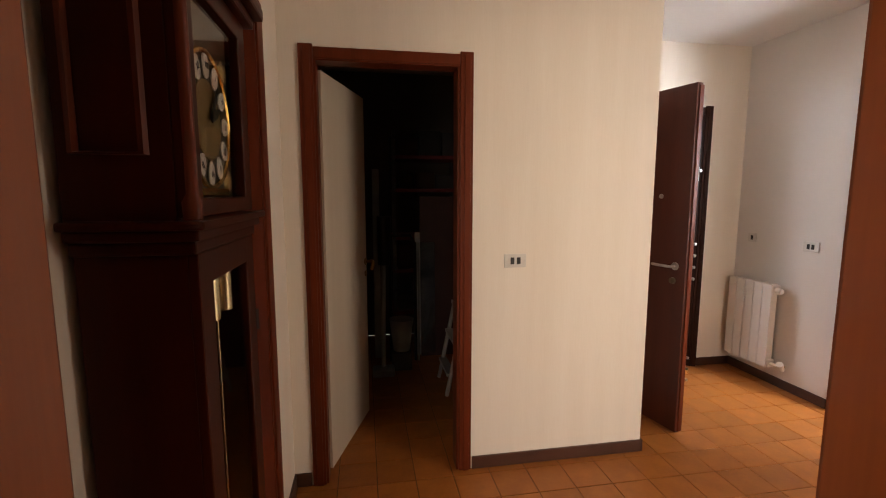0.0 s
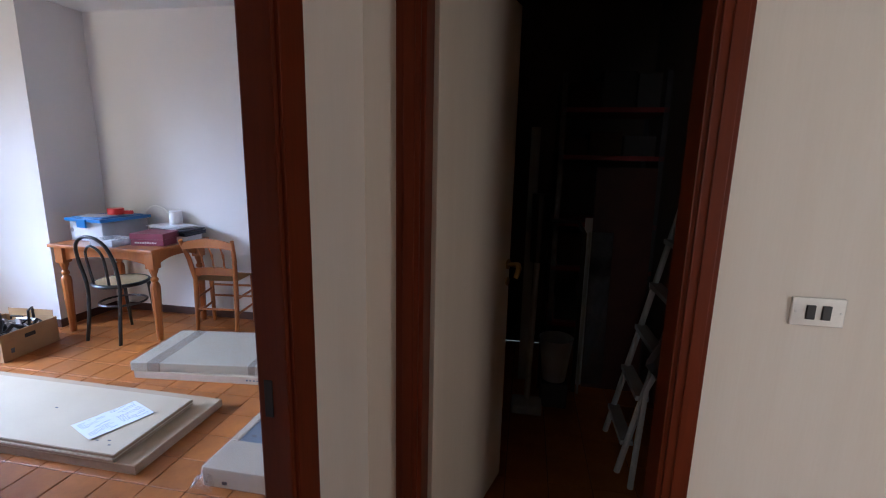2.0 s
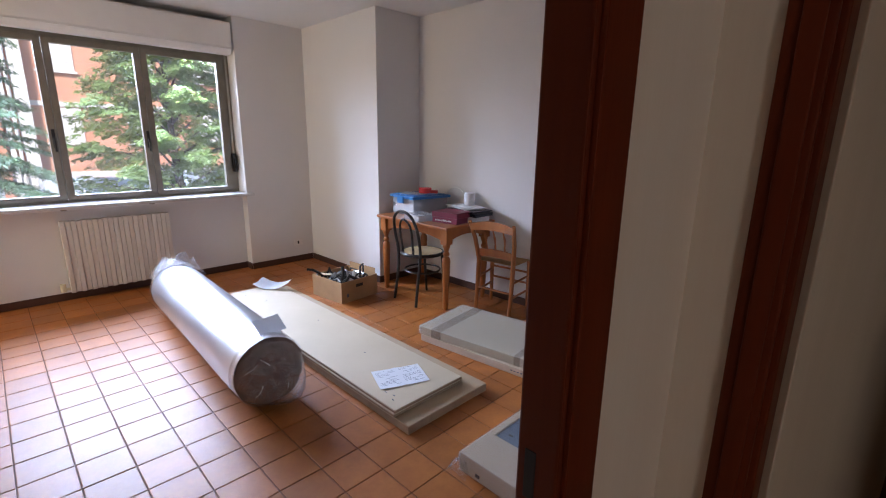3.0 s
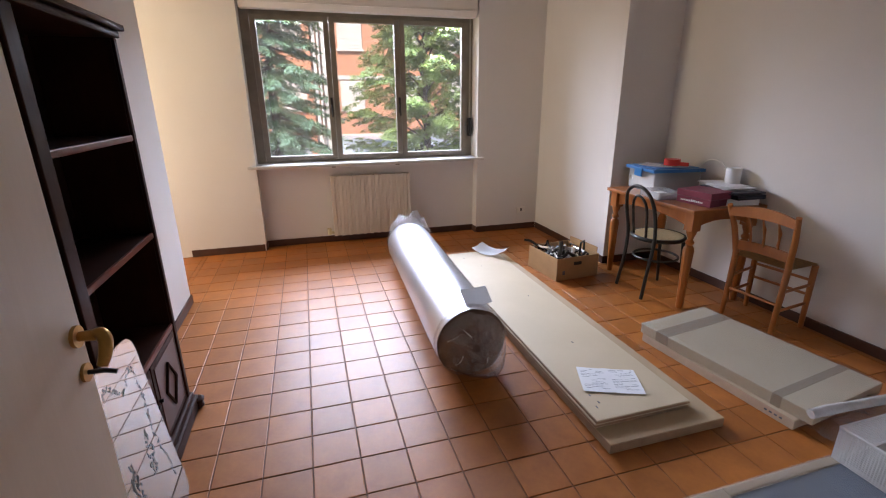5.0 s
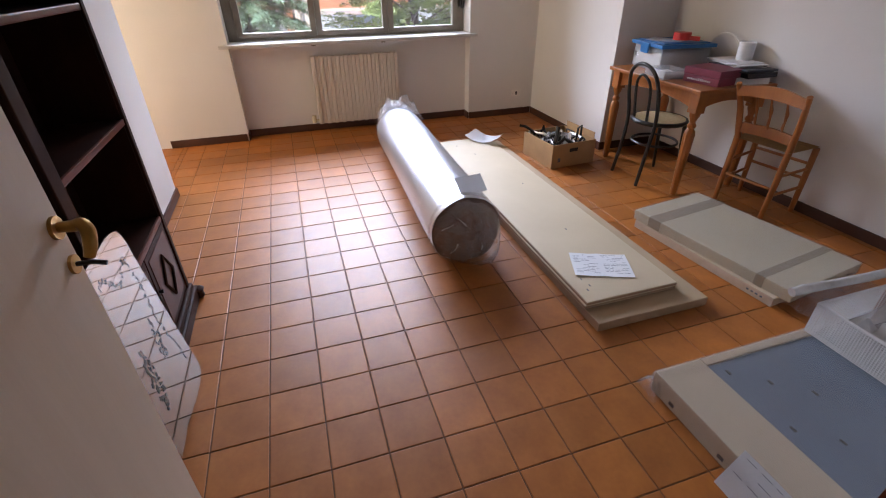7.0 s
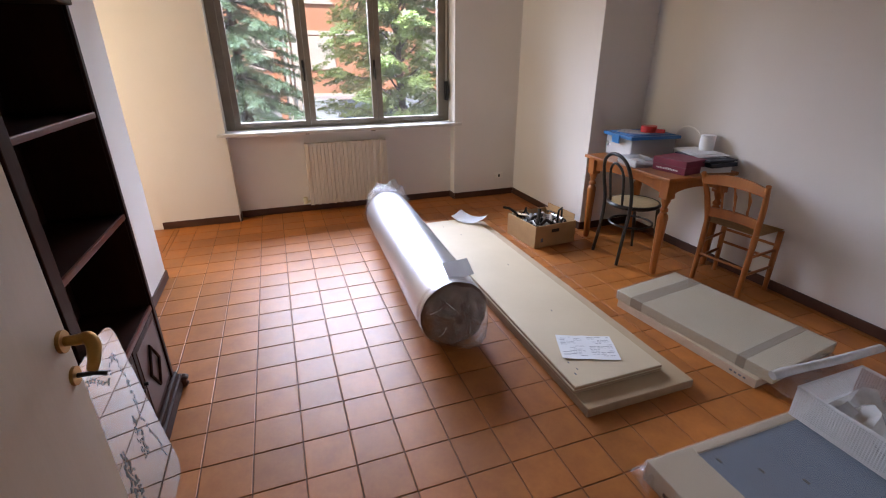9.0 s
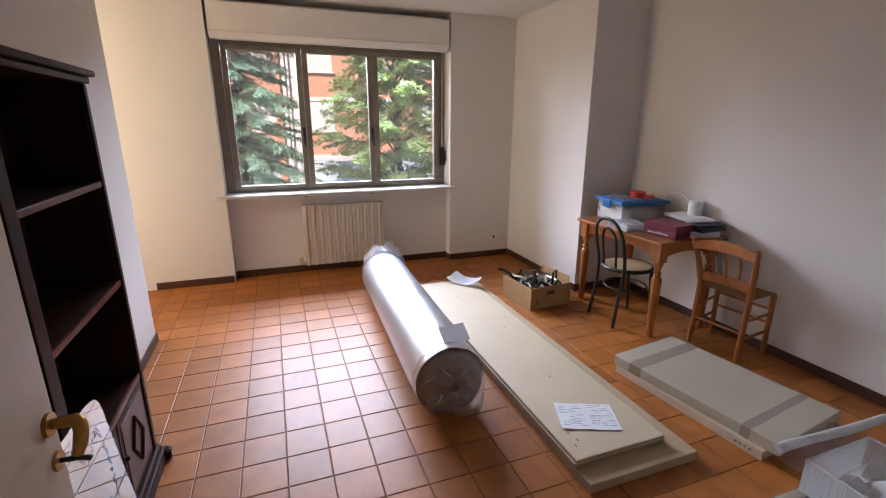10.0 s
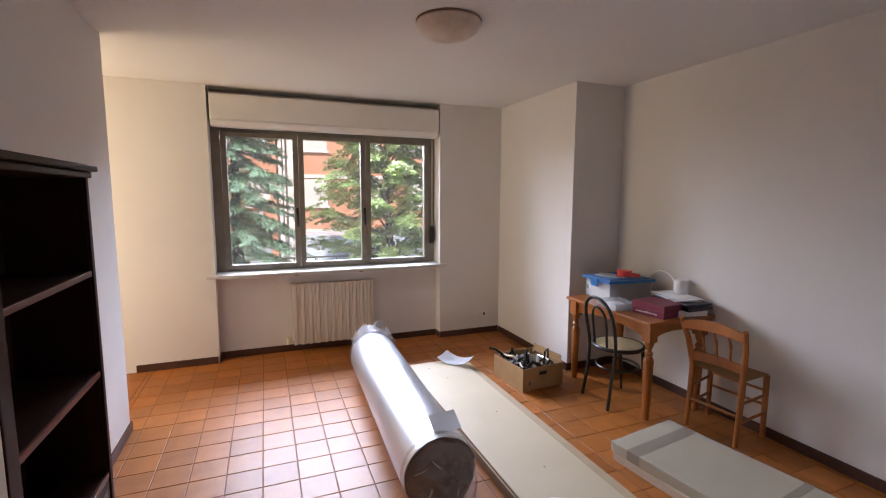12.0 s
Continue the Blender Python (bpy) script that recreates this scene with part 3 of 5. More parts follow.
part("ceiling_ring", lathe(bmesh.new(), [(0.17, -0.0005), (0.194, -0.002), (0.194, -0.012), (0.17, -0.014)], seg=40), surface("brown_ring", (0.3, 0.2, 0.14), (0.24, 0.16, 0.11), 0.4), cl)

# ---- bookcase ----
bc = thing("bookcase", "dark mahogany bookcase with open shelves and panelled base", "bookcase")
X0, X1, YB, YF = -2.295, -1.545, 0.852, 1.12
part("side", B(X0, X0 + 0.028, YB, YF, 0.06, 1.71, bevel=0.003), DARKWOOD, bc)
part("side", B(X1 - 0.028, X1, YB, YF, 0.06, 1.71, bevel=0.003), DARKWOOD, bc)
part("back", B(X0 + 0.028, X1 - 0.028, YB, YB + 0.01, 0.06, 1.71), DARKWOOD, bc)
part("stile", B(X1 - 0.06, X1 + 0.004, YF, YF + 0.012, 0.10, 1.71, bevel=0.004), DARKWOOD, bc)
part("stile", B(X0 - 0.004, X0 + 0.026, YF, YF + 0.012, 0.10, 1.71, bevel=0.004), DARKWOOD, bc)
part("cornice", boxes((X0 - 0.012, X1 + 0.03, YB, YF + 0.045, 1.735, 1.758), (X0 - 0.006, X1 + 0.015, YB, YF + 0.025, 1.71, 1.735), bevel=0.007), DARKWOOD, bc)
for z in (1.348, 0.938, 0.503):
    part("shelf", B(X0 + 0.028, X1 - 0.028, YB + 0.01, YF - 0.004, z - 0.02, z, bevel=0.002), DARKWOOD, bc)
    part("shelf_edge", B(X0 + 0.026, X1 - 0.06, YF - 0.004, YF + 0.008, z - 0.022, z + 0.002, bevel=0.005), REDWOOD, bc)
part("plinth", boxes((X0 - 0.045, X1 + 0.02, YB, YF + 0.035, 0.0, 0.07), (X0 - 0.025, X1 + 0.01, YB, YF + 0.022, 0.07, 0.10), bevel=0.010), DARKWOOD, bc)
XM = (X0 + X1) / 2
# Red-brown panel wood, lightened in colour for the window's grazing light.
PANELWOOD = surface("lit_red_brown_panel", (0.085, 0.028, 0.015), (0.05, 0.016, 0.009), 0.40, 12, 110, 0.1, stretch=(1, 1, 0.08), spread=0.7)
for a, b in ((X0 + 0.030, XM - 0.004), (XM + 0.004, X1 - 0.064)):
    dr = part("door", B(a, b, YF - 0.018, YF + 0.006, 0.108, 0.478, bevel=0.004), DARKWOOD, bc)
    c, hw = (a + b) / 2, (b - a) * 0.21
    loz = [(c, YF + 0.010, 0.395), (c + hw, YF + 0.010, 0.295), (c, YF + 0.010, 0.195), (c - hw, YF + 0.010, 0.295)]
    part("lozenge_moulding", tube(bmesh.new(), loz, 0.009, 6, closed=True), DARKWOOD, dr)
    part("raised_field", boxes((a + 0.028, b - 0.028, YF + 0.004, YF + 0.009, 0.138, 0.452), bevel=0.004), PANELWOOD, dr, "red-brown raised panel, lightened for grazing window light")
    part("knob", tube(bmesh.new(), [(b - 0.02 if a < XM - 0.1 else a + 0.02, YF + 0.004, 0.31), (b - 0.02 if a < XM - 0.1 else a + 0.02, YF + 0.022, 0.31)], 0.008, 10), BLACK, dr)
part("foot", lathe(bmesh.new(), [(0.02, 0), (0.03, 0.012), (0.026, 0.03), (0.034, 0.05), (0.02, 0.06)], (X0 - 0.03, YF + 0.03, 0), 14), DARKWOOD, bc)

# ---- leaning mirror with etched ornament ----
MIRROR = surface("silvered_mirror", (0.60, 0.65, 0.65), (0.56, 0.61, 0.61), 0.03, 4, 40, 0, metal=0.94)
ETCH = surface("dark_etching", (0.26, 0.26, 0.24), (0.10, 0.10, 0.095), 0.7, 30, 150, 0)
mi = thing("mirror", "frameless rounded mirror with dark etched sprigs leaning on the bookcase", "mirror",
           m=Matrix(((-1, 0, 0, -1.5), (0, -0.1, 0.995, 1.225), (0, 0.995, 0.1, 0.004), (0, 0, 0, 1))))
side = flow([(0.10, 0.006, 0), (0.20, 0.002, 0), (0.245, 0.016, 0), (0.262, 0.055, 0), (0.259, 0.13, 0), (0.254, 0.23, 0), (0.250, 0.32, 0), (0.247, 0.41, 0), (0.244, 0.50, 0), (0.242, 0.60, 0), (0.243, 0.66, 0), (0.228, 0.70, 0), (0.195, 0.72, 0), (0.13, 0.731, 0), (0.03, 0.728, 0)], 3)
out = [(p.x, p.y) for p in side] + [(0.04 - p.x, p.y + 0.03 * max(0, 1 - p.y * 4)) for p in reversed(side)]
part("mirror_glass", prism(bmesh.new(), out, 0.0, 0.004), MIRROR, mi)
part("backing", prism(bmesh.new(), [(x * 0.95, y * 0.96 + 0.012) for x, y in out], -0.010, -0.0005), BLACK, mi, "dark backing board")
bm = bmesh.new()
rm = random.Random(3)
for k in range(130):
    if k < 55:
        f = k / 54
        x, y = -0.06 + 0.23 * f, 0.645 - 0.05 * math.sin(2.6 * f) * f + 0.02 * math.sin(9 * f)
    else:
        f = (k - 55) / 74
        x, y = 0.165 + 0.02 * f - 0.01 * math.sin(2.5 * f) + 0.012 * math.sin(9 * f), 0.61 - 0.46 * f
    a, l = rm.uniform(0, 6.3), rm.uniform(0.003, 0.009)
    d, n = Vector((math.cos(a), math.sin(a), 0)) * l, Vector((-math.sin(a), math.cos(a), 0)) * l * 0.35
    p = Vector((x + rm.uniform(-0.009, 0.009), y + rm.uniform(-0.009, 0.009), 0.0046))
    bm.faces.new([bm.verts.new(q) for q in (p - d, p - n, p + d, p + n)])
part("etched_sprigs", bm, ETCH, mi, "dark leafy etching")
SMOKE = surface("grey_etching", (0.20, 0.195, 0.175), (0.11, 0.105, 0.095), 0.7, 40, 160, 0)
for cx, cy, s in ((0.10, 0.345, 0.8), (-0.05, 0.30, 1.15)):
    bm = bmesh.new()
    for k in range(70):
        f = k / 69
        wide = (0.006 + 0.020 * math.sin(math.pi * f) + 0.014 * f) * s
        p = Vector((cx - 0.03 * s * f + rm.uniform(-1, 1) * wide, cy + (0.09 - 0.19 * f) * s + rm.uniform(-0.006, 0.006), 0.0046 + 0.00002 * k))
        a, l = rm.uniform(0.9, 2.2), rm.uniform(0.004, 0.010) * s
        d, n = Vector((math.cos(a), math.sin(a), 0)) * l, Vector((-math.sin(a), math.cos(a), 0)) * l * 0.5
        bm.faces.new([bm.verts.new(q) for q in (p - d, p - n, p + d * 0.6 - n * 0.5, p + d, p + n)])
    part("etched_motif", bm, SMOKE, mi, "grey upright etched motif")

# ---- building boards and packages on the floor ----


def flat_board(parent, x0, x1, y0, y1, z0, z1, mat=BOARD, edge=BOARDEDGE):
    b = part("panel", B(x0, x1, y0, y1, z0, z1, bevel=0.003), mat, parent)
    part("edge_band", boxes((x0 + 0.004, x1 + 0.0008, y0 - 0.0008, y1 + 0.0008, z0 + 0.004, z1 - 0.006)), edge, b)
    return b


lb = thing("panel_package", "long flat pale board package lying on the tiles", "board")
flat_board(lb, -4.0, -1.44, 2.945, 3.565, 0.0, 0.05, mat=surface("kraft_board", (0.46, 0.35, 0.22), (0.39, 0.29, 0.18), 0.6, 5, 160, 0.08))
ub = thing("panel_package", "narrower pale board stacked on a longer package", "board")
flat_board(ub, -4.01, -1.55, 2.938, 3.46, 0.0515, 0.072)
flat_board(ub, -4.0, -1.545, 2.942, 3.457, 0.0735, 0.094)
for x, y in ((-3.6, 3.18), (-2.9, 3.28), (-2.2, 3.22), (-1.66, 3.03), (-1.63, 3.0), (-1.72, 3.02), (-3.85, 3.1)):
    part("dowel_hole", B(x - 0.008, x + 0.008, y - 0.003, y + 0.003, 0.0935, 0.0952), INK, ub)


def paper_sheet(name, label, m, w, h, bend=0.01, lines=10, mat=PAPER, seed=1):
    t = thing(name, label, "paper", m=m)
    bm = bmesh.new()
    n = 9
    fz = lambda u, v: bend * (abs(u - 0.5) * 2) ** 2 + bend * 0.5 * math.sin(5 * v + seed) * (v - 0.3)
    vs = [[bm.verts.new(((i / (n - 1) - 0.5) * w, (j / (n - 1) - 0.5) * h, max(0.0008, fz(i / (n - 1), j / (n - 1)) + 0.001))) for j in range(n)] for i in range(n)]
    for i in range(n - 1):
        for j in range(n - 1):
            bm.faces.new((vs[i][j], vs[i + 1][j], vs[i + 1][j + 1], vs[i][j + 1]))
    r = bmesh.ops.solidify(bm, geom=list(bm.faces), thickness=-0.0006)
    smooth(part("sheet", bm, mat, t))
    rr = random.Random(seed)
    bm = bmesh.new()
    for k in range(lines):
        v = 0.90 - 0.82 * k / max(1, lines - 1)
        u0 = 0.08 if k % 3 else 0.1
        while u0 < 0.85:
            u1 = min(0.92, u0 + rr.uniform(0.06, 0.3))
            z = max(fz(u0, v), fz(u1, v), 0) + 0.0024
            q = [((u - 0.5) * w, (vv - 0.5) * h, z) for u, vv in ((u0, v - 0.006), (u1, v - 0.006), (u1, v + 0.006), (u0, v + 0.006))]
            if rr.random() < 0.72:
                bm.faces.new([bm.verts.new(p) for p in q])
            u0 = u1 + rr.uniform(0.03, 0.1)
    if lines:
        tagged(part("print", bm, INK, t, "grey unreadable printed lines"), kind="stuff")
    return t


dn = thing("delivery_note", "white printed delivery note lying on the pale board", "paper", m=pose(-1.795, 3.185, 0.0955, 0, 0, 68))
bm = bmesh.new()
rows_ = []
for i in range(9):
    u = i / 8 - 0.5
    z = 0.002 + 0.010 * abs(u) ** 1.5 + 0.004 * max(0, 0.08 - abs(u)) / 0.08
    rows_.append([bm.verts.new((u * 0.30, v * 0.215, z + 0.0015 * math.sin(7 * v + 3 * u))) for v in (-0.5, -0.2, 0.1, 0.35, 0.5)])
for ra, rb_ in zip(rows_, rows_[1:]):
    for i in range(4):
        bm.faces.new((ra[i], rb_[i], rb_[i + 1], ra[i + 1]))
smooth(part("sheet", bm, PAPER, dn))
rn = random.Random(2)
bm = bmesh.new()
for u0, u1 in ((-0.45, -0.05), (0.05, 0.45)):
    for k in range(13):
        v = 0.40 - 0.065 * k
        a = u0
        while a < u1 - 0.03:
            b = min(u1, a + rn.uniform(0.03, 0.16))
            if rn.random() < 0.6:
                z = 0.0052 + 0.010 * max(abs(a), abs(b)) ** 1.5
                bm.faces.new([bm.verts.new((q * 0.30, w_ * 0.215, z)) for q, w_ in ((a, v), (b, v), (b, v + 0.014), (a, v + 0.014))])
            a = b + 0.02
tagged(part("print", bm, INK, dn, "grey unreadable printed lines"), kind="stuff")
paper_sheet("paper_sheet", "folded white paper sheet at the board's end", pose(-3.93, 3.40, 0.0952, 0, 0, 40), 0.30, 0.22, 0.045, 0, seed=4)

b2 = thing("panel_package", "short thick pale board package under a wrapped one", "board", m=pose(-2.235, 3.757, 0, 0, 0, 6))
flat_board(b2, 0.0, 0.915, 0.0, 0.57, 0.0, 0.052, edge=surface("pinkish_board_edge", (0.58, 0.45, 0.34), (0.5, 0.38, 0.28), 0.7, 20, 200))
bm = bmesh.new()
for k in range(4):
    box(bm, 0.78 + k * 0.024, 0.792 + k * 0.024, -0.0035, -0.0008, 0.024, 0.032)
tagged(part("print", bm, INK, b2, "small unreadable print"), kind="stuff")
b3 = thing("panel_package", "grey-white board in clear plastic film", "board", m=pose(-2.250, 3.752, 0.053, 0, 0, 8))
GREYB = surface("grey_white_board", (0.60, 0.535, 0.375), (0.52, 0.46, 0.32), 0.42, 3, 120, 0.06)
part("panel", B(0.0, 0.985, 0.0, 0.575, 0.0, 0.062, bevel=0.006), GREYB, b3)
part("tape_band", B(0.115, 0.20, -0.0025, 0.5775, -0.0005, 0.0635, bevel=0.002), surface("brown_tape", (0.37, 0.315, 0.225), (0.32, 0.27, 0.19), 0.25), b3, "clear brownish tape band")
part("tape_band", B(0.80, 0.845, -0.0025, 0.5775, -0.0005, 0.0635, bevel=0.002), MATS["brown_tape"], b3)


def film_heap(parent, name, x0, x1, y0, y1, z0, z1, seed, n=14, mat=FILM, label=""):
    """Crumpled sheet: a folded, uneven skin."""
    bm = bmesh.new()
    vs = []
    for i in range(n):
        row = []
        for j in range(n):
            u, v = i / (n - 1), j / (n - 1)
            h = 0.5 + 0.5 * noise.noise((u * 5 + seed, v * 5, seed * 0.7)) + 0.35 * noise.noise((u * 13, v * 13 + seed, 0.3))
            edge = min(u, v, 1 - u, 1 - v) * 6
            row.append(bm.verts.new((x0 + (x1 - x0) * u + 0.02 * noise.noise((v * 6, seed, u)), y0 + (y1 - y0) * v + 0.02 * noise.noise((u * 6, seed + 3, v)), z0 + (z1 - z0) * max(0.0, min(1, h)) * min(1, edge + 0.02))))
        vs.append(row)
    for i in range(n - 1):
        for j in range(n - 1):
            bm.faces.new((vs[i][j], vs[i + 1][j], vs[i + 1][j + 1], vs[i][j + 1]))
    return smooth(part(name, bm, mat, parent, label), 25)


part("film_skin", B(-0.004, 0.990, -0.005, 0.580, 0.0008, 0.0665, bevel=0.010), FILM, b3, "clear plastic film")
film_heap(b3, "film_flap", 0.93, 1.10, 0.01, 0.56, -0.02, 0.07, 6.2, 14)
bp = thing("wrapped_cabinet_back", "shrink-wrapped pale frame with blue-grey inset panel", "board")
part("frame_rail", B(-1.09, -0.33, 2.952, 3.165, 0.0, 0.095, bevel=0.006), BOARD, bp)
part("frame_rail", B(-1.09, -1.052, 3.165, 4.15, 0.0, 0.095, bevel=0.006), BOARD, bp)
part("frame_rail", B(-0.37, -0.33, 3.165, 4.15, 0.0, 0.095, bevel=0.006), BOARD, bp)
part("blue_panel", B(-1.052, -0.37, 3.165, 4.15, 0.0, 0.088, bevel=0.002), BLUEF, bp, "blue-grey inset panel")
for k in range(7):
    x, y = -1.0 + 0.09 * k, 3.22 + 0.11 * (k % 3)
    part("clip", B(x - 0.012, x + 0.012, y - 0.005, y + 0.005, 0.0865, 0.091, bevel=0.001), BLACK, bp)
for x in (-0.98, -0.75, -0.52):
    part("clip", B(x - 0.012, x + 0.012, 2.949, 2.953, 0.02, 0.035), BLACK, bp)
sk = part("shrink_film", boxes((-1.096, -0.324, 2.945, 4.156, 0.0005, 0.0985), bevel=0.012), FILM, bp, "clear shrink film")
film_heap(bp, "film_fold", -1.135, -1.02, 2.915, 3.06, 0.004, 0.105, 2.4, 10)

bk = thing("mesh_basket", "white wire mesh drawer basket full of wrapped parts", "basket")
bx0, bx1, by0, by1, bz0, bz1 = -1.08, -0.55, 3.71, 4.12, 0.0995, 0.245
MESHW = surface("white_wire", (0.72, 0.72, 0.71), (0.66, 0.66, 0.65), 0.4)
part("rim", tube(bmesh.new(), [(bx0, by0, bz1), (bx1, by0, bz1), (bx1, by1, bz1), (bx0, by1, bz1)], 0.006, 6, closed=True), MESHW, bk)
part("base", B(bx0, bx1, by0, by1, bz0, bz0 + 0.004), MESHW, bk)
bm = bmesh.new()
for k in range(54):
    x = bx0 + (bx1 - bx0) * k / 53
    for y in (by0, by1):
        box(bm, x - 0.0013, x + 0.0013, y - 0.001, y + 0.001, bz0, bz1)
for k in range(42):
    y = by0 + (by1 - by0) * k / 41
    for x in (bx0, bx1):
        box(bm, x - 0.001, x + 0.001, y - 0.0013, y + 0.0013, bz0, bz1)
for k in range(16):
    z = bz0 + (bz1 - bz0) * k / 16
    box(bm, bx0, bx1, by0 - 0.0012, by0 + 0.0012, z, z + 0.0024)
    box(bm, bx0, bx1, by1 - 0.0012, by1 + 0.0012, z, z + 0.0024)
    box(bm, bx0 - 0.0012, bx0 + 0.0012, by0, by1, z, z + 0.0024)
    box(bm, bx1 - 0.0012, bx1 + 0.0012, by0, by1, z, z + 0.0024)
part("wire_mesh", bm, MESHW, bk)
pk = thing("wrapped_parts", "crumpled plastic-wrapped fittings inside the basket", "package")
film_heap(pk, "wrapping", bx0 + 0.02, bx1 - 0.02, by0 + 0.02, by1 - 0.02, bz0 + 0.0045, bz1 + 0.02, 5.1, 16, surface("milky_plastic", (0.62, 0.62, 0.60), (0.48, 0.48, 0.47), 0.25, 14, 60, 0.2))
wt = thing("wrapped_rail", "plastic-wrapped white rail lying across the basket", "rail")
smooth(part("rail", tube(bmesh.new(), [(-1.15, 3.69, 0.268), (-1.12, 4.30, 0.268)], 0.015, 12), WHITEP, wt))
smooth(part("wrapping", tube(bmesh.new(), [(-1.156, 3.65, 0.262), (-1.15, 3.70, 0.270), (-1.14, 3.85, 0.270), (-1.13, 4.05, 0.266), (-1.12, 4.31, 0.270)], [0.020, 0.022, 0.0195, 0.021, 0.0195], 10), MATS["milky_plastic"], wt))

paper_sheet("paper_wrapper", "creased white printed wrapper leaning on the wrapped frame", pose(-0.60, 2.9245, 0.067, 60, 0, 0), 0.20, 0.15, 0.003, 5, seed=11)


def lettering(name, text, size, m, mat, parent=None, depth=0.0006):
    cu = bpy.data.curves.new(name, "FONT")
    cu.body, cu.size, cu.extrude, cu.align_x, cu.align_y = text, size, depth, "CENTER", "CENTER"
    ob = new("tmp_text", cu)
    me = bpy.data.meshes.new_from_object(ob.evaluated_get(bpy.context.evaluated_depsgraph_get()))
    bpy.data.objects.remove(ob)
    me.materials.clear()
    me.materials.append(mat)
    t = new(name, me)
    t.parent = parent
    t.matrix_local = m
    return t


# ---- wrapped roll ----
ro = thing("wrapped_roll", "thick silver-foil insulation roll in clear plastic", "roll", m=pose(-2.20, 2.575, 0.205, 0, 0, 178.0))
bm = bmesh.new()
n, L = 40, 1.93
rings = []
for k in range(26):
    x = L * k / 25
    ring = []
    for i in range(n):
        a = 2 * math.pi * i / n
        r = 0.203 + 0.003 * noise.noise((x * 1.5, math.cos(a) * 1.2, math.sin(a) * 1.2)) + 0.0004 * noise.noise((x * 22, math.cos(a) * 7, math.sin(a) * 7))
        if k in (0, 25):
            r *= 0.965
        ring.append(bm.verts.new((x, r * math.cos(a), max(-0.2045, r * math.sin(a)))))
    rings.append(ring)
for a, b in zip(rings, rings[1:]):
    for i in range(n):
        j = (i + 1) % n
        bm.faces.new((a[i], a[j], b[j], b[i]))
smooth(part("foil_skin", bm, FOIL, ro, "shiny silver foil skin"), 60)
GREYFOAM = surface("grey_brown_felt", (0.165, 0.10, 0.075), (0.042, 0.026, 0.02), 0.6, 13, 50, 0.5, depth=0.02)
for x, sg in ((0.0, -1), (L, 1)):
    bm = bmesh.new()
    rings = []
    for k in range(12):
        r = 0.198 * k / 11
        rings.append([bm.verts.new((x + sg * (0.004 + 0.030 * max(0, 1 - (r / 0.2) ** 4) + 0.022 * noise.noise((r * 20 * math.cos(2 * math.pi * i / 36) + 3, r * 20 * math.sin(2 * math.pi * i / 36), 1.7))), r * math.cos(2 * math.pi * i / 36), max(-0.2045, r * math.sin(2 * math.pi * i / 36)))) for i in range(36)])
    for a, b in zip(rings, rings[1:]):
        for i in range(36):
            j = (i + 1) % 36
            bm.faces.new((a[i], a[j], b[j], b[i]))
    bmesh.ops.remove_doubles(bm, verts=bm.verts, dist=0.0001)
    smooth(part("felt_end", bm, GREYFOAM, ro, "lumpy grey-brown felt end"), 50)
bm = bmesh.new()
prev = None
for k in range(60):
    x = -0.01 + (L + 0.02) * k / 59
    ring = []
    for i in range(56):
        a = 2 * math.pi * i / 56
        r = 0.2065 + 0.003 * max(0, noise.noise((x * 1.2, math.cos(a) * 3 + x, math.sin(a) * 3))) + 0.001 * max(0, noise.noise((x * 9, math.cos(a) * 14, math.sin(a) * 14 + x * 3)))
        ring.append(bm.verts.new((x, r * math.cos(a), max(-0.2048, r * math.sin(a)))))
    if prev:
        for i in range(56):
            j = (i + 1) % 56
            bm.faces.new((prev[i], prev[j], ring[j], ring[i]))
    prev = ring
smooth(part("clear_bag", bm, clear("bag_film", (0.97, 0.97, 0.98), 0.22, 0.05, 0.10), ro, "clear wrinkled plastic bag"), 50)
# clear bag gathered at both ends
ENDFILM = clear("crumpled_film", (0.97, 0.97, 0.98), 0.16, 0.125, 0.7)
for end, sgn in ((0.0, -1), (L, 1)):
    bm = bmesh.new()
    prev = None
    for k in range(15):
        f = k / 14
        ring = []
        for i in range(48):
            a = 2 * math.pi * i / 48
            r = (0.207 * (1 - f) + 0.02 * f) * (1 + 0.12 * f * noise.noise((math.cos(a) * 4, math.sin(a) * 4, f * 2 + sgn)))
            lift = 0.085 * math.sin(math.pi * min(1, f * 1.4)) if sgn > 0 else 0.0
            yy, zz = r * math.cos(a), r * math.sin(a)
            fold = 1 - abs(noise.noise((yy * 17 + sgn, zz * 17, f))) * 2
            droop = 0.115 * math.exp(-((yy + 0.10) ** 2 + (zz + 0.13) ** 2) / 0.018) if sgn < 0 else 0.05 * math.exp(-((yy - 0.05) ** 2 + (zz - 0.17) ** 2) / 0.012)
            x = end + sgn * ((0.052 if sgn < 0 else 0.10) * math.sin(math.pi * min(f, 0.5)) + droop + (0.006 + 0.030 * min(1, f * 2)) * fold * fold) - sgn * 0.05 * (1 - min(1, f * 6))
            ring.append(bm.verts.new((x, r * math.cos(a), max(-0.2045, r * math.sin(a) + lift))))
        if prev:
            for i in range(48):
                j = (i + 1) % 48
                bm.faces.new((prev[i], prev[j], ring[j], ring[i]))
        prev = ring
    smooth(part("clear_bag_end", bm, ENDFILM, ro, "crumpled clear plastic end"), 16)
rw = random.Random(12)
MILKY = MATS["milky_plastic"]
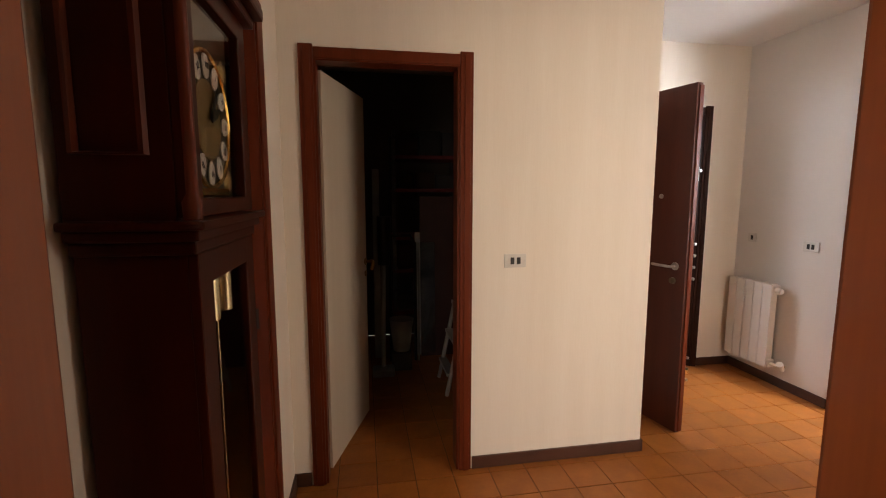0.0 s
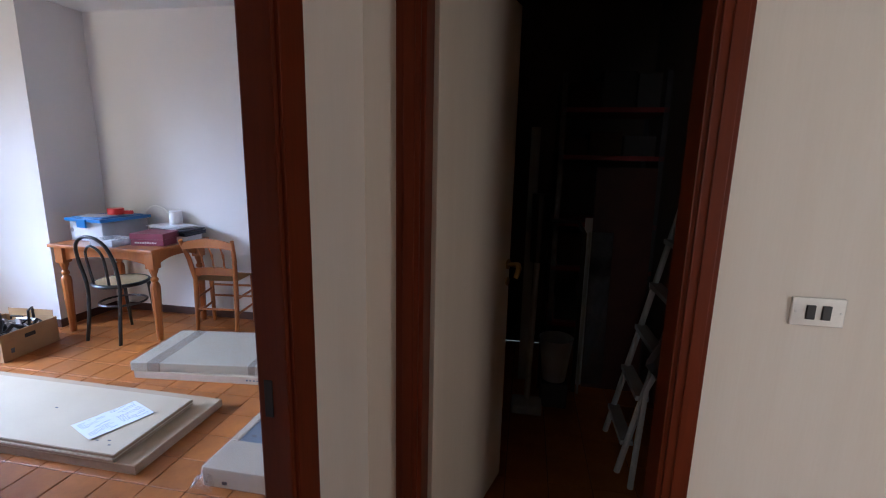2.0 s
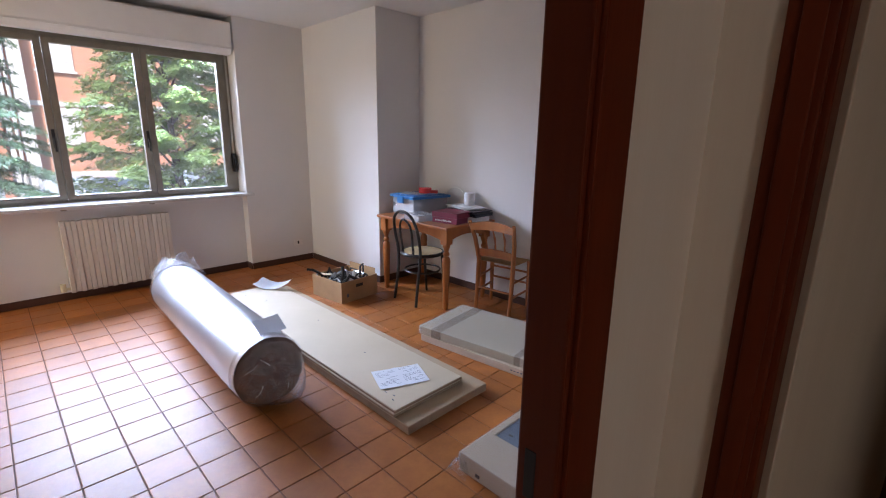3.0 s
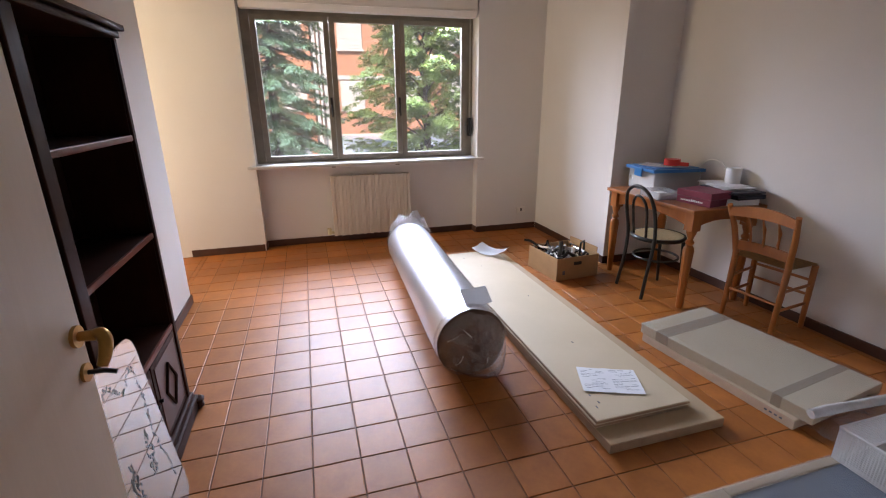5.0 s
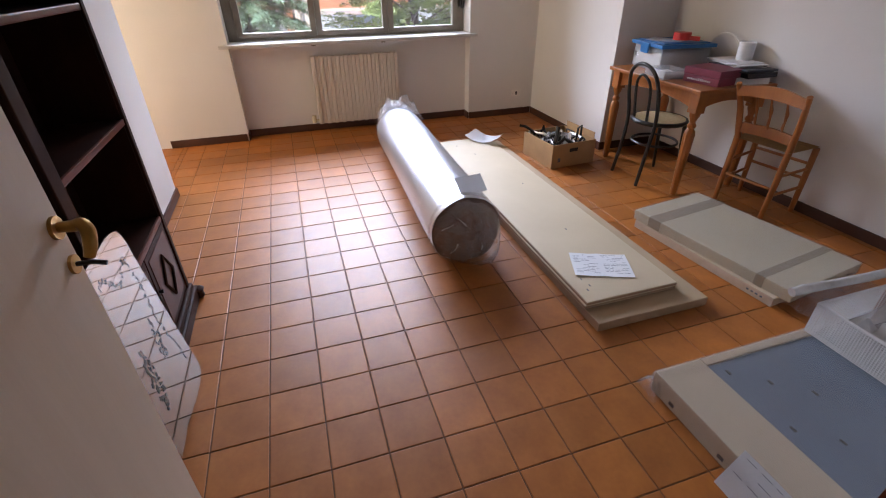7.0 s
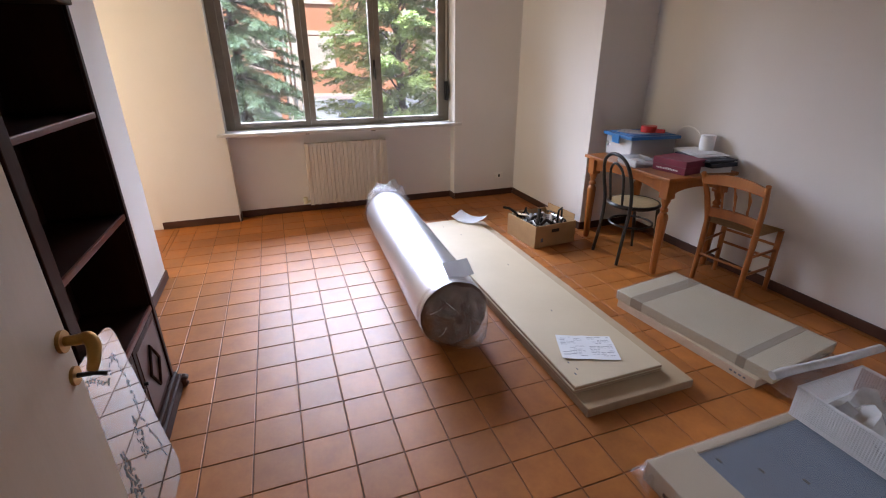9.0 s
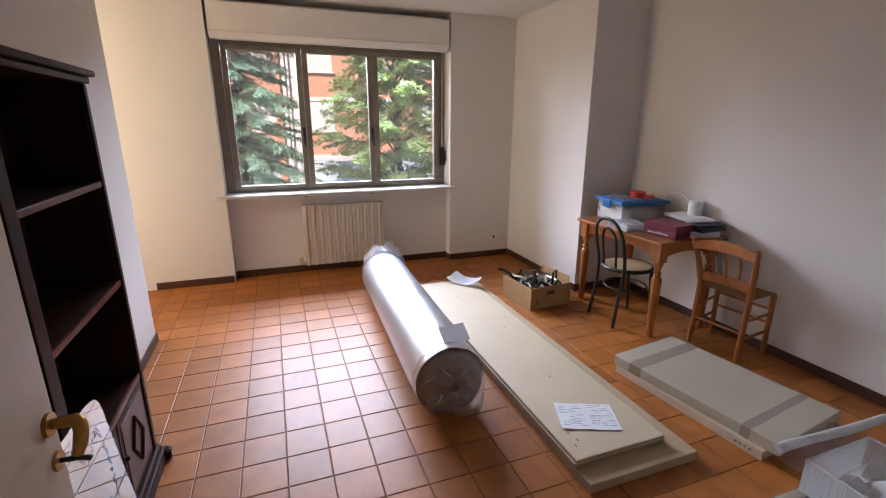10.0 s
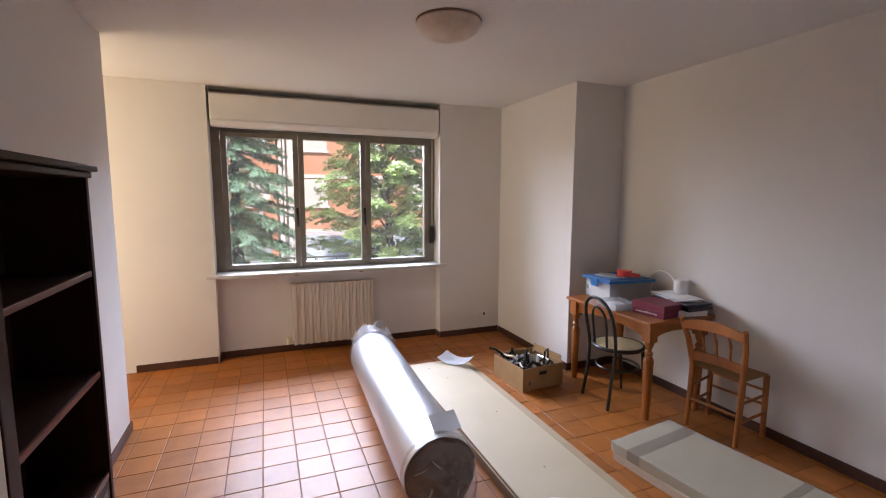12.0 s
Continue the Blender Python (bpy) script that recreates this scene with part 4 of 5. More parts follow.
for k in range(5):
    a0 = (0.3, 1.0, 5.6, 2.6, 4.4)[k] + rw.uniform(-0.3, 0.3)
    r0, r1 = (0.16, 0.12, 0.15, 0.10, 0.14)[k], (0.11, 0.05, 0.08, 0.085, 0.12)[k]
    bm = bmesh.new()
    prev = None
    for i in range(9):
        f = i / 8
        a, r = a0 + (0.5 - 0.22 * k) * f, r0 + (r1 - r0) * f
        c = Vector((-0.046 - 0.020 * math.sin(math.pi * f), r * math.cos(a), r * math.sin(a)))
        o = Vector((0.0, -math.sin(a), math.cos(a))) * rw.uniform(0.0015, 0.0045)
        pair = (bm.verts.new(c - o), bm.verts.new(c + o))
        if prev:
            bm.faces.new((prev[0], prev[1], pair[1], pair[0]))
        prev = pair
    smooth(part("film_crease", bm, MILKY, ro), 60)
film_heap(ro, "loose_film", L - 0.10, L + 0.16, -0.20, 0.17, 0.10, 0.31, 3.3, 16)
paper_sheet("roll_label", "small white paper label on the roll's film", pose(-2.29, 2.63, 0.432, 38, 0, 96), 0.16, 0.11, 0.006, 0, seed=6)

# ---- cardboard box of tools ----
cb = thing("cardboard_box", "open brown cardboard box full of dark cables", "box", m=pose(-3.29, 3.74, 0, 0, 0, 5))
w, d, h, t = 0.445, 0.43, 0.2, 0.006
part("side", B(-w, 0, 0, t, 0, h), CARD, cb)
part("side", B(-w, 0, d - t, d, 0, h), CARD, cb)
part("end", B(-t, 0, t, d - t, 0, h), CARD, cb)
part("end", B(-w, -w + t, t, d - t, 0, h), CARD, cb)
part("base", B(-w + t, -t, t, d - t, 0, t), CARD, cb)
part("hand_hole", B(-0.0008, 0.0012, 0.17, 0.25, 0.125, 0.155), BLACK, cb)
part("printed_mark", B(-0.0008, 0.001, 0.06, 0.085, 0.05, 0.085), INK, cb)
part("flap", boxes((-w + 0.03, -0.03, d, d + 0.004, h - 0.02, h + 0.05)), CARD, cb)
ju = thing("cable_clutter", "tangle of black cables and grey metal tools", "tools", m=pose(-3.29, 3.74, 0, 0, 0, 5))
rc = random.Random(21)
for k in range(26):
    x, y = rc.uniform(-0.40, -0.06), rc.uniform(0.06, 0.36)
    a = rc.uniform(0, 6.28)
    l = rc.uniform(0.05, 0.13)
    z = rc.uniform(0.14, 0.20)
    pts = [(x + l * s * math.cos(a) + 0.02 * math.sin(4 * s), y + l * s * math.sin(a), max(0.03, z + 0.05 * math.cos(2 * s) * rc.uniform(0.2, 1))) for s in (-1, -0.5, 0, 0.5, 1)]
    pts = [(min(-0.03, max(-0.43, p[0])), min(0.39, max(0.03, p[1])), p[2]) for p in pts]
    smooth(part("cable" if k % 3 else "tool", tube(bmesh.new(), pts, rc.uniform(0.006, 0.016), 7), BLACK if k % 3 else STEEL, ju))
for pts, r in (([(-0.35, 0.10, 0.17), (-0.46, 0.02, 0.235), (-0.50, -0.02, 0.24)], 0.012), ([(-0.12, 0.08, 0.12), (-0.10, 0.10, 0.24), (-0.13, 0.12, 0.31)], 0.017), ([(-0.10, 0.30, 0.15), (-0.08, 0.29, 0.29), (-0.10, 0.34, 0.30), (-0.13, 0.37, 0.17)], 0.009), ([(-0.3, 0.25, 0.1), (-0.26, 0.18, 0.21), (-0.2, 0.2, 0.22)], 0.02)):
    smooth(part("handle", tube(bmesh.new(), pts, r, 8), BLACK, ju))
film_heap(ju, "crumpled_cloth", -0.36, -0.12, 0.08, 0.34, 0.13, 0.235, 7.7, 12, surface("grey_rag", (0.42, 0.40, 0.38), (0.22, 0.21, 0.20), 0.8, 30, 120, 0.3), "pale grey crumpled rag")
part("cable_heap", place(lathe(bmesh.new(), [(0.19, 0.0065), (0.185, 0.08), (0.15, 0.13), (0.08, 0.15), (0.0, 0.155)], (-0.23, 0.21, 0), 14), Matrix()), BLACK, ju)

# ---- desk ----
tb = thing("desk_table", "honey-pine table with turned legs and scalloped apron", "table")
part("tabletop", B(-3.465, -2.500, 4.282, 4.932, 0.728, 0.755, bevel=0.006), PINE, tb)
LEG = [(0.022, 0), (0.025, 0.015), (0.036, 0.40), (0.038, 0.445), (0.034, 0.470), (0.020, 0.488), (0.029, 0.500), (0.029, 0.514), (0.018, 0.530), (0.023, 0.550), (0.033, 0.575), (0.036, 0.60)]
for x in (-3.405, -2.565):
    for y in (4.352, 4.86):
        lg = part("leg", lathe(bmesh.new(), LEG, (x, y, 0), 10), PINE, tb)
        smooth(lg, 30)
        part("leg_block", B(x - 0.038, x + 0.038, y - 0.038, y + 0.038, 0.595, 0.728, bevel=0.004), PINE, lg)


def apron(a0, a1, fixed, axis):
    n = 16
    low = [(a0 + (a1 - a0) * i / n, 0.615 + 0.045 * math.sin(math.pi * i / n) ** 0.7) for i in range(n + 1)]
    bm = bmesh.new()
    rot = Matrix(((1, 0, 0, 0), (0, 0, 1, fixed), (0, 1, 0, 0), (0, 0, 0, 1))) if axis == "x" else Matrix(((0, 0, 1, fixed), (1, 0, 0, 0), (0, 1, 0, 0), (0, 0, 0, 1)))
    prism(bm, low + [(a1, 0.728), (a0, 0.728)], -0.01, 0.01, rot)
    part("apron", bm, PINE, tb)


apron(-3.367, -2.603, 4.352, "x")
apron(-3.367, -2.603, 4.86, "x")
apron(4.390, 4.822, -3.405, "y")
apron(4.390, 4.822, -2.565, "y")

# ---- chairs ----
RUSH = surface("woven_rush", (0.52, 0.33, 0.14), (0.34, 0.20, 0.08), 0.75, 30, 160, 0.6, stretch=(1, 5, 1), depth=0.01)
ch = thing("dining_chair", "honey-coloured wooden chair with woven rush seat facing the wall", "chair", m=pose(-2.400, 4.575, 0, 0, 0, 7))
for x, o in ((0.0, -0.02), (0.345, 0.060)):
    smooth(part("back_post", tube(bmesh.new(), [(x, 0.0, 0), (x, 0.02, 0.25), (x, 0.03, 0.46), (x + o * 0.5, -0.025, 0.65), (x + o, -0.10, 0.81)], [0.017, 0.020, 0.021, 0.019, 0.016], 10), PINE, ch))
for x in (-0.015, 0.365):
    smooth(part("front_leg", tube(bmesh.new(), [(x, 0.285, 0), (x, 0.282, 0.25), (x, 0.28, 0.445)], [0.016, 0.019, 0.020], 10), PINE, ch))
bm = bmesh.new()
n = 12
grid = [[bm.verts.new((-0.02 - 0.02 * j / n + (0.385 + 0.025 * j / n) * i / n, 0.01 + 0.297 * j / n, 0.452 - 0.012 * math.sin(math.pi * i / n) * math.sin(math.pi * j / n))) for j in range(n + 1)] for i in range(n + 1)]
for i in range(n):
    for j in range(n):
        bm.faces.new((grid[i][j], grid[i + 1][j], grid[i + 1][j + 1], grid[i][j + 1]))
bmesh.ops.solidify(bm, geom=list(bm.faces), thickness=0.035)
smooth(part("seat", bm, RUSH, ch, "woven rush seat"))


def curved_rail(z0, z1, y, arch, wide):
    bm = bmesh.new()
    n = 10
    rows = []
    for i in range(n + 1):
        u = i / n
        x, yy = -0.014 + wide * u, y + 0.022 * math.sin(math.pi * u)
        up = arch * math.sin(math.pi * u)
        rows.append([bm.verts.new((x, yy + dy, z)) for dy, z in ((-0.009, z0 + up * 0.4), (0.009, z0 + up * 0.4), (0.009, z1 + up), (-0.009, z1 + up))])
    for a, b in zip(rows, rows[1:]):
        for k in range(4):
            bm.faces.new((a[k], a[(k + 1) % 4], b[(k + 1) % 4], b[k]))
    bm.faces.new(rows[0][::-1])
    bm.faces.new(rows[-1])
    return smooth(part("back_rail", bm, PINE, ch))


curved_rail(0.735, 0.79, -0.088, 0.03, 0.412)
curved_rail(0.492, 0.552, 0.012, 0.010, 0.375)
for u in (0.24, 0.48, 0.73):
    x, xt = 0.36 * u, 0.385 * u
    smooth(part("spindle", tube(bmesh.new(), [(x, 0.026, 0.548), (x, 0.014, 0.585), ((x + xt) / 2, 0.0, 0.625), (xt, -0.022, 0.675), (xt, -0.04, 0.71), (xt, -0.066, 0.765)], [0.006, 0.009, 0.007, 0.011, 0.007, 0.006], 8), PINE, ch))
for z in (0.16, 0.29):
    part("stretcher", tube(bmesh.new(), [(-0.002, 0.015, z), (-0.015, 0.282, z + 0.02)], 0.010, 8), PINE, ch)
    part("stretcher", tube(bmesh.new(), [(0.345, 0.015, z), (0.365, 0.282, z + 0.02)], 0.010, 8), PINE, ch)
part("stretcher", tube(bmesh.new(), [(-0.015, 0.282, 0.24), (0.365, 0.282, 0.24)], 0.010, 8), PINE, ch)
part("stretcher", tube(bmesh.new(), [(0, 0.015, 0.20), (0.345, 0.015, 0.20)], 0.010, 8), PINE, ch)
part("stretcher", tube(bmesh.new(), [(-0.015, 0.282, 0.34), (0.365, 0.282, 0.34)], 0.010, 8), PINE, ch)

CANE = surface("pale_cane", (0.62, 0.50, 0.28), (0.48, 0.36, 0.18), 0.6, 60, 240, 0.5, depth=0.006)
bw = thing("bistro_chair", "black bentwood chair with pale cane seat pulled to the table", "chair", m=pose(-2.925, 4.40, 0, 0, 0, -4))
ringp = lambda r, z, n=28: [(r * math.cos(2 * math.pi * k / n), r * math.sin(2 * math.pi * k / n), z) for k in range(n)]
smooth(part("seat_ring", tube(bmesh.new(), ringp(0.19, 0.455), 0.016, 8, closed=True), BLACK, bw))
smooth(part("cane_seat", lathe(bmesh.new(), [(0.185, 0.455), (0.183, 0.468), (0.12, 0.471), (0.0, 0.470)], (0, 0, 0), 28), CANE, bw, "pale woven cane seat"))
smooth(part("leg_ring", tube(bmesh.new(), ringp(0.165, 0.29), 0.009, 8, closed=True), BLACK, bw))
for s in (-1, 1):
    smooth(part("front_leg", tube(bmesh.new(), [(s * 0.13, 0.13, 0.45), (s * 0.135, 0.14, 0.28), (s * 0.15, 0.175, 0.0)], [0.015, 0.014, 0.011], 10), BLACK, bw))
hoop = [(-0.165, -0.205, 0.0), (-0.155, -0.17, 0.25), (-0.165, -0.155, 0.46), (-0.175, -0.185, 0.65), (-0.15, -0.212, 0.775), (-0.08, -0.224, 0.840), (0.0, -0.228, 0.857)]
hoop = hoop + [(-x, y, z) for x, y, z in hoop[-2::-1]]
smooth(part("back_hoop", tube(bmesh.new(), flow(hoop, 5), 0.0135, 10), BLACK, bw))
inner = [(-0.075, -0.165, 0.46), (-0.085, -0.19, 0.66), (-0.065, -0.205, 0.745), (0.0, -0.216, 0.785)]
inner = inner + [(-x, y, z) for x, y, z in inner[-2::-1]]
smooth(part("inner_hoop", tube(bmesh.new(), flow(inner, 5), 0.010, 10), BLACK, bw))

# ---- things on the desk ----
BLUEP = surface("blue_plastic", (0.02, 0.16, 0.42), (0.015, 0.12, 0.34), 0.35, 8, 90, 0.03)
TUBP = surface("frosted_plastic", (0.66, 0.68, 0.70), (0.58, 0.60, 0.62), 0.22, 5, 60, 0.05, alpha=0.38)
MAROON = surface("maroon_card", (0.20, 0.022, 0.055), (0.15, 0.016, 0.04), 0.4, 8, 120, 0.05)
tu = thing("storage_tub", "clear plastic storage tub with blue lid", "tub", m=pose(-3.245, 4.66, 0.7555, 0, 0, -7))
part("tub", boxes((-0.185, 0.185, -0.205, 0.205, 0.0, 0.17), bevel=0.012), TUBP, tu)
part("contents", B(-0.168, 0.15, -0.188, 0.16, 0.008, 0.13, bevel=0.012), PAPER, tu, "folded papers inside")
part("lid", boxes((-0.205, 0.205, -0.228, 0.228, 0.166, 0.192), (-0.17, 0.17, -0.19, 0.19, 0.192, 0.200), bevel=0.005), BLUEP, tu, "blue lid")
for y in (-0.234, 0.234):
    part("clip", B(-0.05, 0.05, y - 0.006, y + 0.006, 0.12, 0.190, bevel=0.003), BLUEP, tu)
paper_sheet("magazine", "glossy printed leaflet lying on the blue lid", pose(-3.25, 4.60, 0.9565, 0, 0, 30), 0.26, 0.19, 0.006, 6, seed=9)
rt_ = thing("tape_roll", "red adhesive tape dispenser on the tub's lid", "tape", m=pose(-3.17, 4.66, 0.966, 0, 0, 25))
RED = surface("red_plastic", (0.55, 0.03, 0.025), (0.45, 0.02, 0.02), 0.35)
smooth(part("roll", lathe(bmesh.new(), [(0.038, 0.0), (0.062, 0.0), (0.062, 0.05), (0.038, 0.05)], (0, 0, 0), 24), RED, rt_))
part("handle", B(0.03, 0.13, -0.014, 0.014, 0.0, 0.03, bevel=0.006), RED, rt_)
cp = thing("clear_bag", "small clear plastic pack of papers", "bag", m=pose(-2.955, 4.40, 0.7555, 0, 0, -8))
part("pack", B(-0.13, 0.12, -0.10, 0.10, 0.0, 0.06, bevel=0.012), TUBP, cp)
part("papers", B(-0.10, 0.08, -0.07, 0.07, 0.004, 0.03, bevel=0.004), PAPER, cp)
mb = thing("gift_box", "flat maroon box with pale unreadable lettering", "box", m=pose(-2.690, 4.545, 0.7555, 0, 0, 8))
part("body", B(-0.135, 0.135, -0.115, 0.115, 0.0, 0.05, bevel=0.003), MAROON, mb)
part("lid", B(-0.138, 0.138, -0.118, 0.118, 0.0515, 0.098, bevel=0.003), MAROON, mb)
bm = bmesh.new()
rl = random.Random(4)
for k in range(13):
    box(bm, -0.10 + k * 0.014, -0.092 + k * 0.014, -0.1165, -0.1145, 0.018, 0.027 + rl.uniform(0, 0.008))
part("lettering", bm, PAPER, mb, "pale row of lettering strokes")
fo = thing("folder_stack", "stack of dark folders and loose white sheets", "folders", m=pose(-2.71, 4.78, 0.7555, 0, 0, -8))
NAVY = surface("navy_folder", (0.02, 0.024, 0.045), (0.012, 0.015, 0.03), 0.4)
z = 0.0
for k in range(5):
    a = rl.uniform(-8, 8)
    mat = (PAPER, NAVY, NAVY, BLACK, NAVY)[k]
    h = (0.045, 0.012, 0.018, 0.008, 0.012)[k]
    part("folder", place(B(-0.17, 0.19, -0.12, 0.12, 0, h, bevel=0.002), pose(rl.uniform(-0.02, 0.03), 0, z, 0, 0, a)), mat, fo)
    z += h + 0.0005
for k in range(5):
    part("sheet", place(B(-0.15, 0.15, -0.105, 0.105, 0, 0.002), pose(-0.05 + rl.uniform(-0.05, 0.04), rl.uniform(-0.02, 0.02), z, 0, 0, rl.uniform(-16, 16))), PAPER, fo, "white sheet")
    z += 0.004
kr = thing("paper_roll", "white kitchen paper roll standing on the desk", "paper roll", m=pose(-2.775, 4.875, 0.7555))
smooth(part("paper", lathe(bmesh.new(), [(0.02, 0.0), (0.05, 0.0), (0.052, 0.01), (0.052, 0.225), (0.05, 0.23), (0.02, 0.23)], (0, 0, 0), 26), PAPER, kr))
wc = thing("white_cable", "stiff white cable standing in a hoop", "cable")
smooth(part("cable", tube(bmesh.new(), [(-3.13, 4.90, 0.762)] + [(-2.99 - 0.14 * math.cos(math.pi * k / 12), 4.90, 0.89 + 0.13 * math.sin(math.pi * k / 12)) for k in range(12)] + [(-2.845, 4.905, 0.762)], 0.006, 8), WHITEP, wc))

# ---- grandfather clock ----
gc = thing("grandfather_clock", "dark mahogany longcase clock with brass dial against the wall", "clock")
CX0, CX1, CY0, CY1 = -0.136, -0.004, 0.942, 1.238
DK = surface("deep_red_mahogany", (0.058, 0.0090, 0.0030), (0.026, 0.004, 0.0016), 0.32, 12, 110, 0.1, stretch=(1, 1, 0.08), coat=0.0, spread=0.7)
DK.node_tree.nodes["Principled BSDF"].inputs["Specular IOR Level"].default_value = 0.12
part("plinth", boxes((CX0, CX1 + 0.02, CY0 - 0.02, CY1 + 0.02, 0.0, 0.30), (CX0, CX1 + 0.03, CY0 - 0.03, CY1 + 0.03, 0.0, 0.07), bevel=0.006), DK, gc)
part("plinth_moulding", boxes((CX0, CX1 + 0.012, CY0 - 0.012, CY1 + 0.012, 0.30, 0.325), bevel=0.008), DK, gc)
part("trunk_side", B(CX0, CX1, CY0, CY0 + 0.014, 0.325, 1.415), DK, gc)
part("trunk_side", B(CX0, CX1, CY1 - 0.014, CY1, 0.325, 1.415), DK, gc)
part("trunk_back", B(CX0, CX0 + 0.008, CY0 + 0.014, CY1 - 0.014, 0.325, 1.415), DARKWOOD, gc)
td = part("trunk_door", ring_frame(CX1, CX1 + 0.014, (CY0, CY1, 0.33, 1.412), (CY0 + 0.055, CY1 - 0.055, 0.40, 1.365)), DK, gc)
pg = part("door_glass", B(CX1 + 0.005, CX1 + 0.008, CY0 + 0.054, CY1 - 0.054, 0.399, 1.366), CLEANGLASS, td, "clear glass")
wb = part("waist_moulding", boxes((CX0, CX1 + 0.034, CY0 - 0.034, CY1 + 0.034, 1.445, 1.457), (CX0, CX1 + 0.024, CY0 - 0.022, CY1 + 0.022, 1.43, 1.445), (CX0, CX1 + 0.016, CY0 - 0.012, CY1 + 0.012, 1.412, 1.43), bevel=0.004), DK, gc)
part("hood_side", B(CX0, CX1 - 0.004, CY0 - 0.014, CY0, 1.457, 1.80), DK, gc)
part("hood_side", B(CX0, CX1 - 0.004, CY1, CY1 + 0.014, 1.457, 1.80), DK, gc)
part("hood_back", B(CX0, CX0 + 0.008, CY0, CY1, 1.457, 1.80), DARKWOOD, gc)
sp = part("side_panel_moulding", tube(bmesh.new(), [(CX0 + 0.02, CY0 - 0.015, 1.54), (CX1 - 0.035, CY0 - 0.015, 1.54), (CX1 - 0.035, CY0 - 0.015, 1.76), (CX0 + 0.02, CY0 - 0.015, 1.76)], 0.007, 6, closed=True), REDWOOD, gc)
hd = part("hood_door", ring_frame(CX1 - 0.004, CX1 + 0.014, (CY0 - 0.012, CY1 + 0.012, 1.46, 1.80), (CY0 + 0.035, CY1 - 0.035, 1.485, 1.765)), DK, gc)
part("hood_glass", B(CX1 + 0.003, CX1 + 0.006, CY0 + 0.034, CY1 - 0.034, 1.484, 1.766), CLEANGLASS, hd, "clear glass")
smooth(part("hood_pillar", lathe(bmesh.new(), [(0.012, 1.457), (0.013, 1.48), (0.009, 1.49), (0.009, 1.77), (0.013, 1.78), (0.012, 1.80)], (CX1 + 0.012, CY0 - 0.004, 0), 12), REDWOOD, gc))
part("cornice", boxes((CX0, CX1 + 0.03, CY0 - 0.03, CY1 + 0.03, 1.80, 1.82), (CX0, CX1 + 0.045, CY0 - 0.045, CY1 + 0.045, 1.82, 1.845), bevel=0.006), DK, gc)
bm = bmesh.new()
arch = [(CY0 - 0.03, 1.845)] + [((CY0 + CY1) / 2 - 0.17 * math.cos(math.pi * k / 10), 1.845 + 0.10 * math.sin(math.pi * k / 10)) for k in range(11)] + [(CY1 + 0.03, 1.845)]
prism(bm, arch, CX0, CX1 + 0.01, Matrix(((0, 0, 1, 0), (1, 0, 0, 0), (0, 1, 0, 0), (0, 0, 0, 1))))
part("pediment", bm, DK, gc)
DCY, DCZ, DX = 1.09, 1.605, CX1 - 0.010
DIALB = surface("aged_brass_dial", (0.42, 0.30, 0.12), (0.26, 0.18, 0.07), 0.35, 20, 90, 0.1, metal=0.9)
dial = part("dial_plate", B(DX - 0.004, DX, CY0 + 0.03, CY1 - 0.03, 1.484, 1.77), surface("dark_bronze", (0.10, 0.08, 0.05), (0.05, 0.04, 0.025), 0.4, 25, 100, 0.3, metal=0.7), gc, "dark bronze dial plate")
axis = Matrix(((0, 0, 1, DX), (1, 0, 0, DCY), (0, 1, 0, DCZ), (0, 0, 0, 1)))
part("dial_centre", place(lathe(bmesh.new(), [(0.062, 0.0005), (0.062, 0.002), (0.0, 0.002)], (0, 0, 0), 36), axis), DIALB, dial, "brass dial centre")
part("dial_ring", place(tube(bmesh.new(), [(0.104 * math.cos(2 * math.pi * k / 40), 0.104 * math.sin(2 * math.pi * k / 40), 0.002) for k in range(40)], 0.004, 6, closed=True), axis), BRASS, dial, "bright brass ring")
part("dial_foot", B(DX, DX + 0.004, DCY - 0.085, DCY + 0.085, 1.487, 1.499, bevel=0.002), BRASS, dial, "bright brass foot plate")
for sy in (-1, 1):
    for sz in (-1, 1):
        part("spandrel", place(lathe(bmesh.new(), [(0.022, 0.0005), (0.018, 0.004), (0.008, 0.006), (0.0, 0.007)], (0, 0, 0), 7), axis @ pose(sy * 0.088, sz * 0.092, 0)), DIALB, dial, "cast brass corner ornament")
IVORY = surface("ivory_enamel", (0.80, 0.78, 0.72), (0.74, 0.72, 0.66), 0.25)
for k in range(12):
    a = math.pi / 2 - 2 * math.pi * k / 12
    c = part("numeral_plate", place(place(lathe(bmesh.new(), [(0.0145, 0.001), (0.0145, 0.003), (0.0, 0.004)], (0, 0, 0), 14), Matrix.Diagonal((1.0, 1.35, 1.0, 1))), axis @ pose(0.083 * math.cos(a), 0.083 * math.sin(a), 0.0, 0, 0, math.degrees(a) - 90)), IVORY, dial, "oval ivory numeral plate")
    num = ("XII", "I", "II", "III", "IIII", "V", "VI", "VII", "VIII", "IX", "X", "XI")[k]
    lettering("numeral", num, 0.014, axis @ pose(0.083 * math.cos(a), 0.083 * math.sin(a), 0.0043, 0, 0, math.degrees(a) - 90), BLACK, c, 0.0003)
for ang, ln, wd in ((62, 0.052, 0.004), (35, 0.072, 0.003)):
    a = radians(90 - ang)
    part("clock_hand", place(prism(bmesh.new(), [(0, -wd), (ln * 0.6, -wd * 1.8), (ln, 0), (ln * 0.6, wd * 1.8), (0, wd)], 0.006, 0.0075), axis @ pose(0, 0, 0, 0, 0, math.degrees(a))), BLACK, dial, "black clock hand")
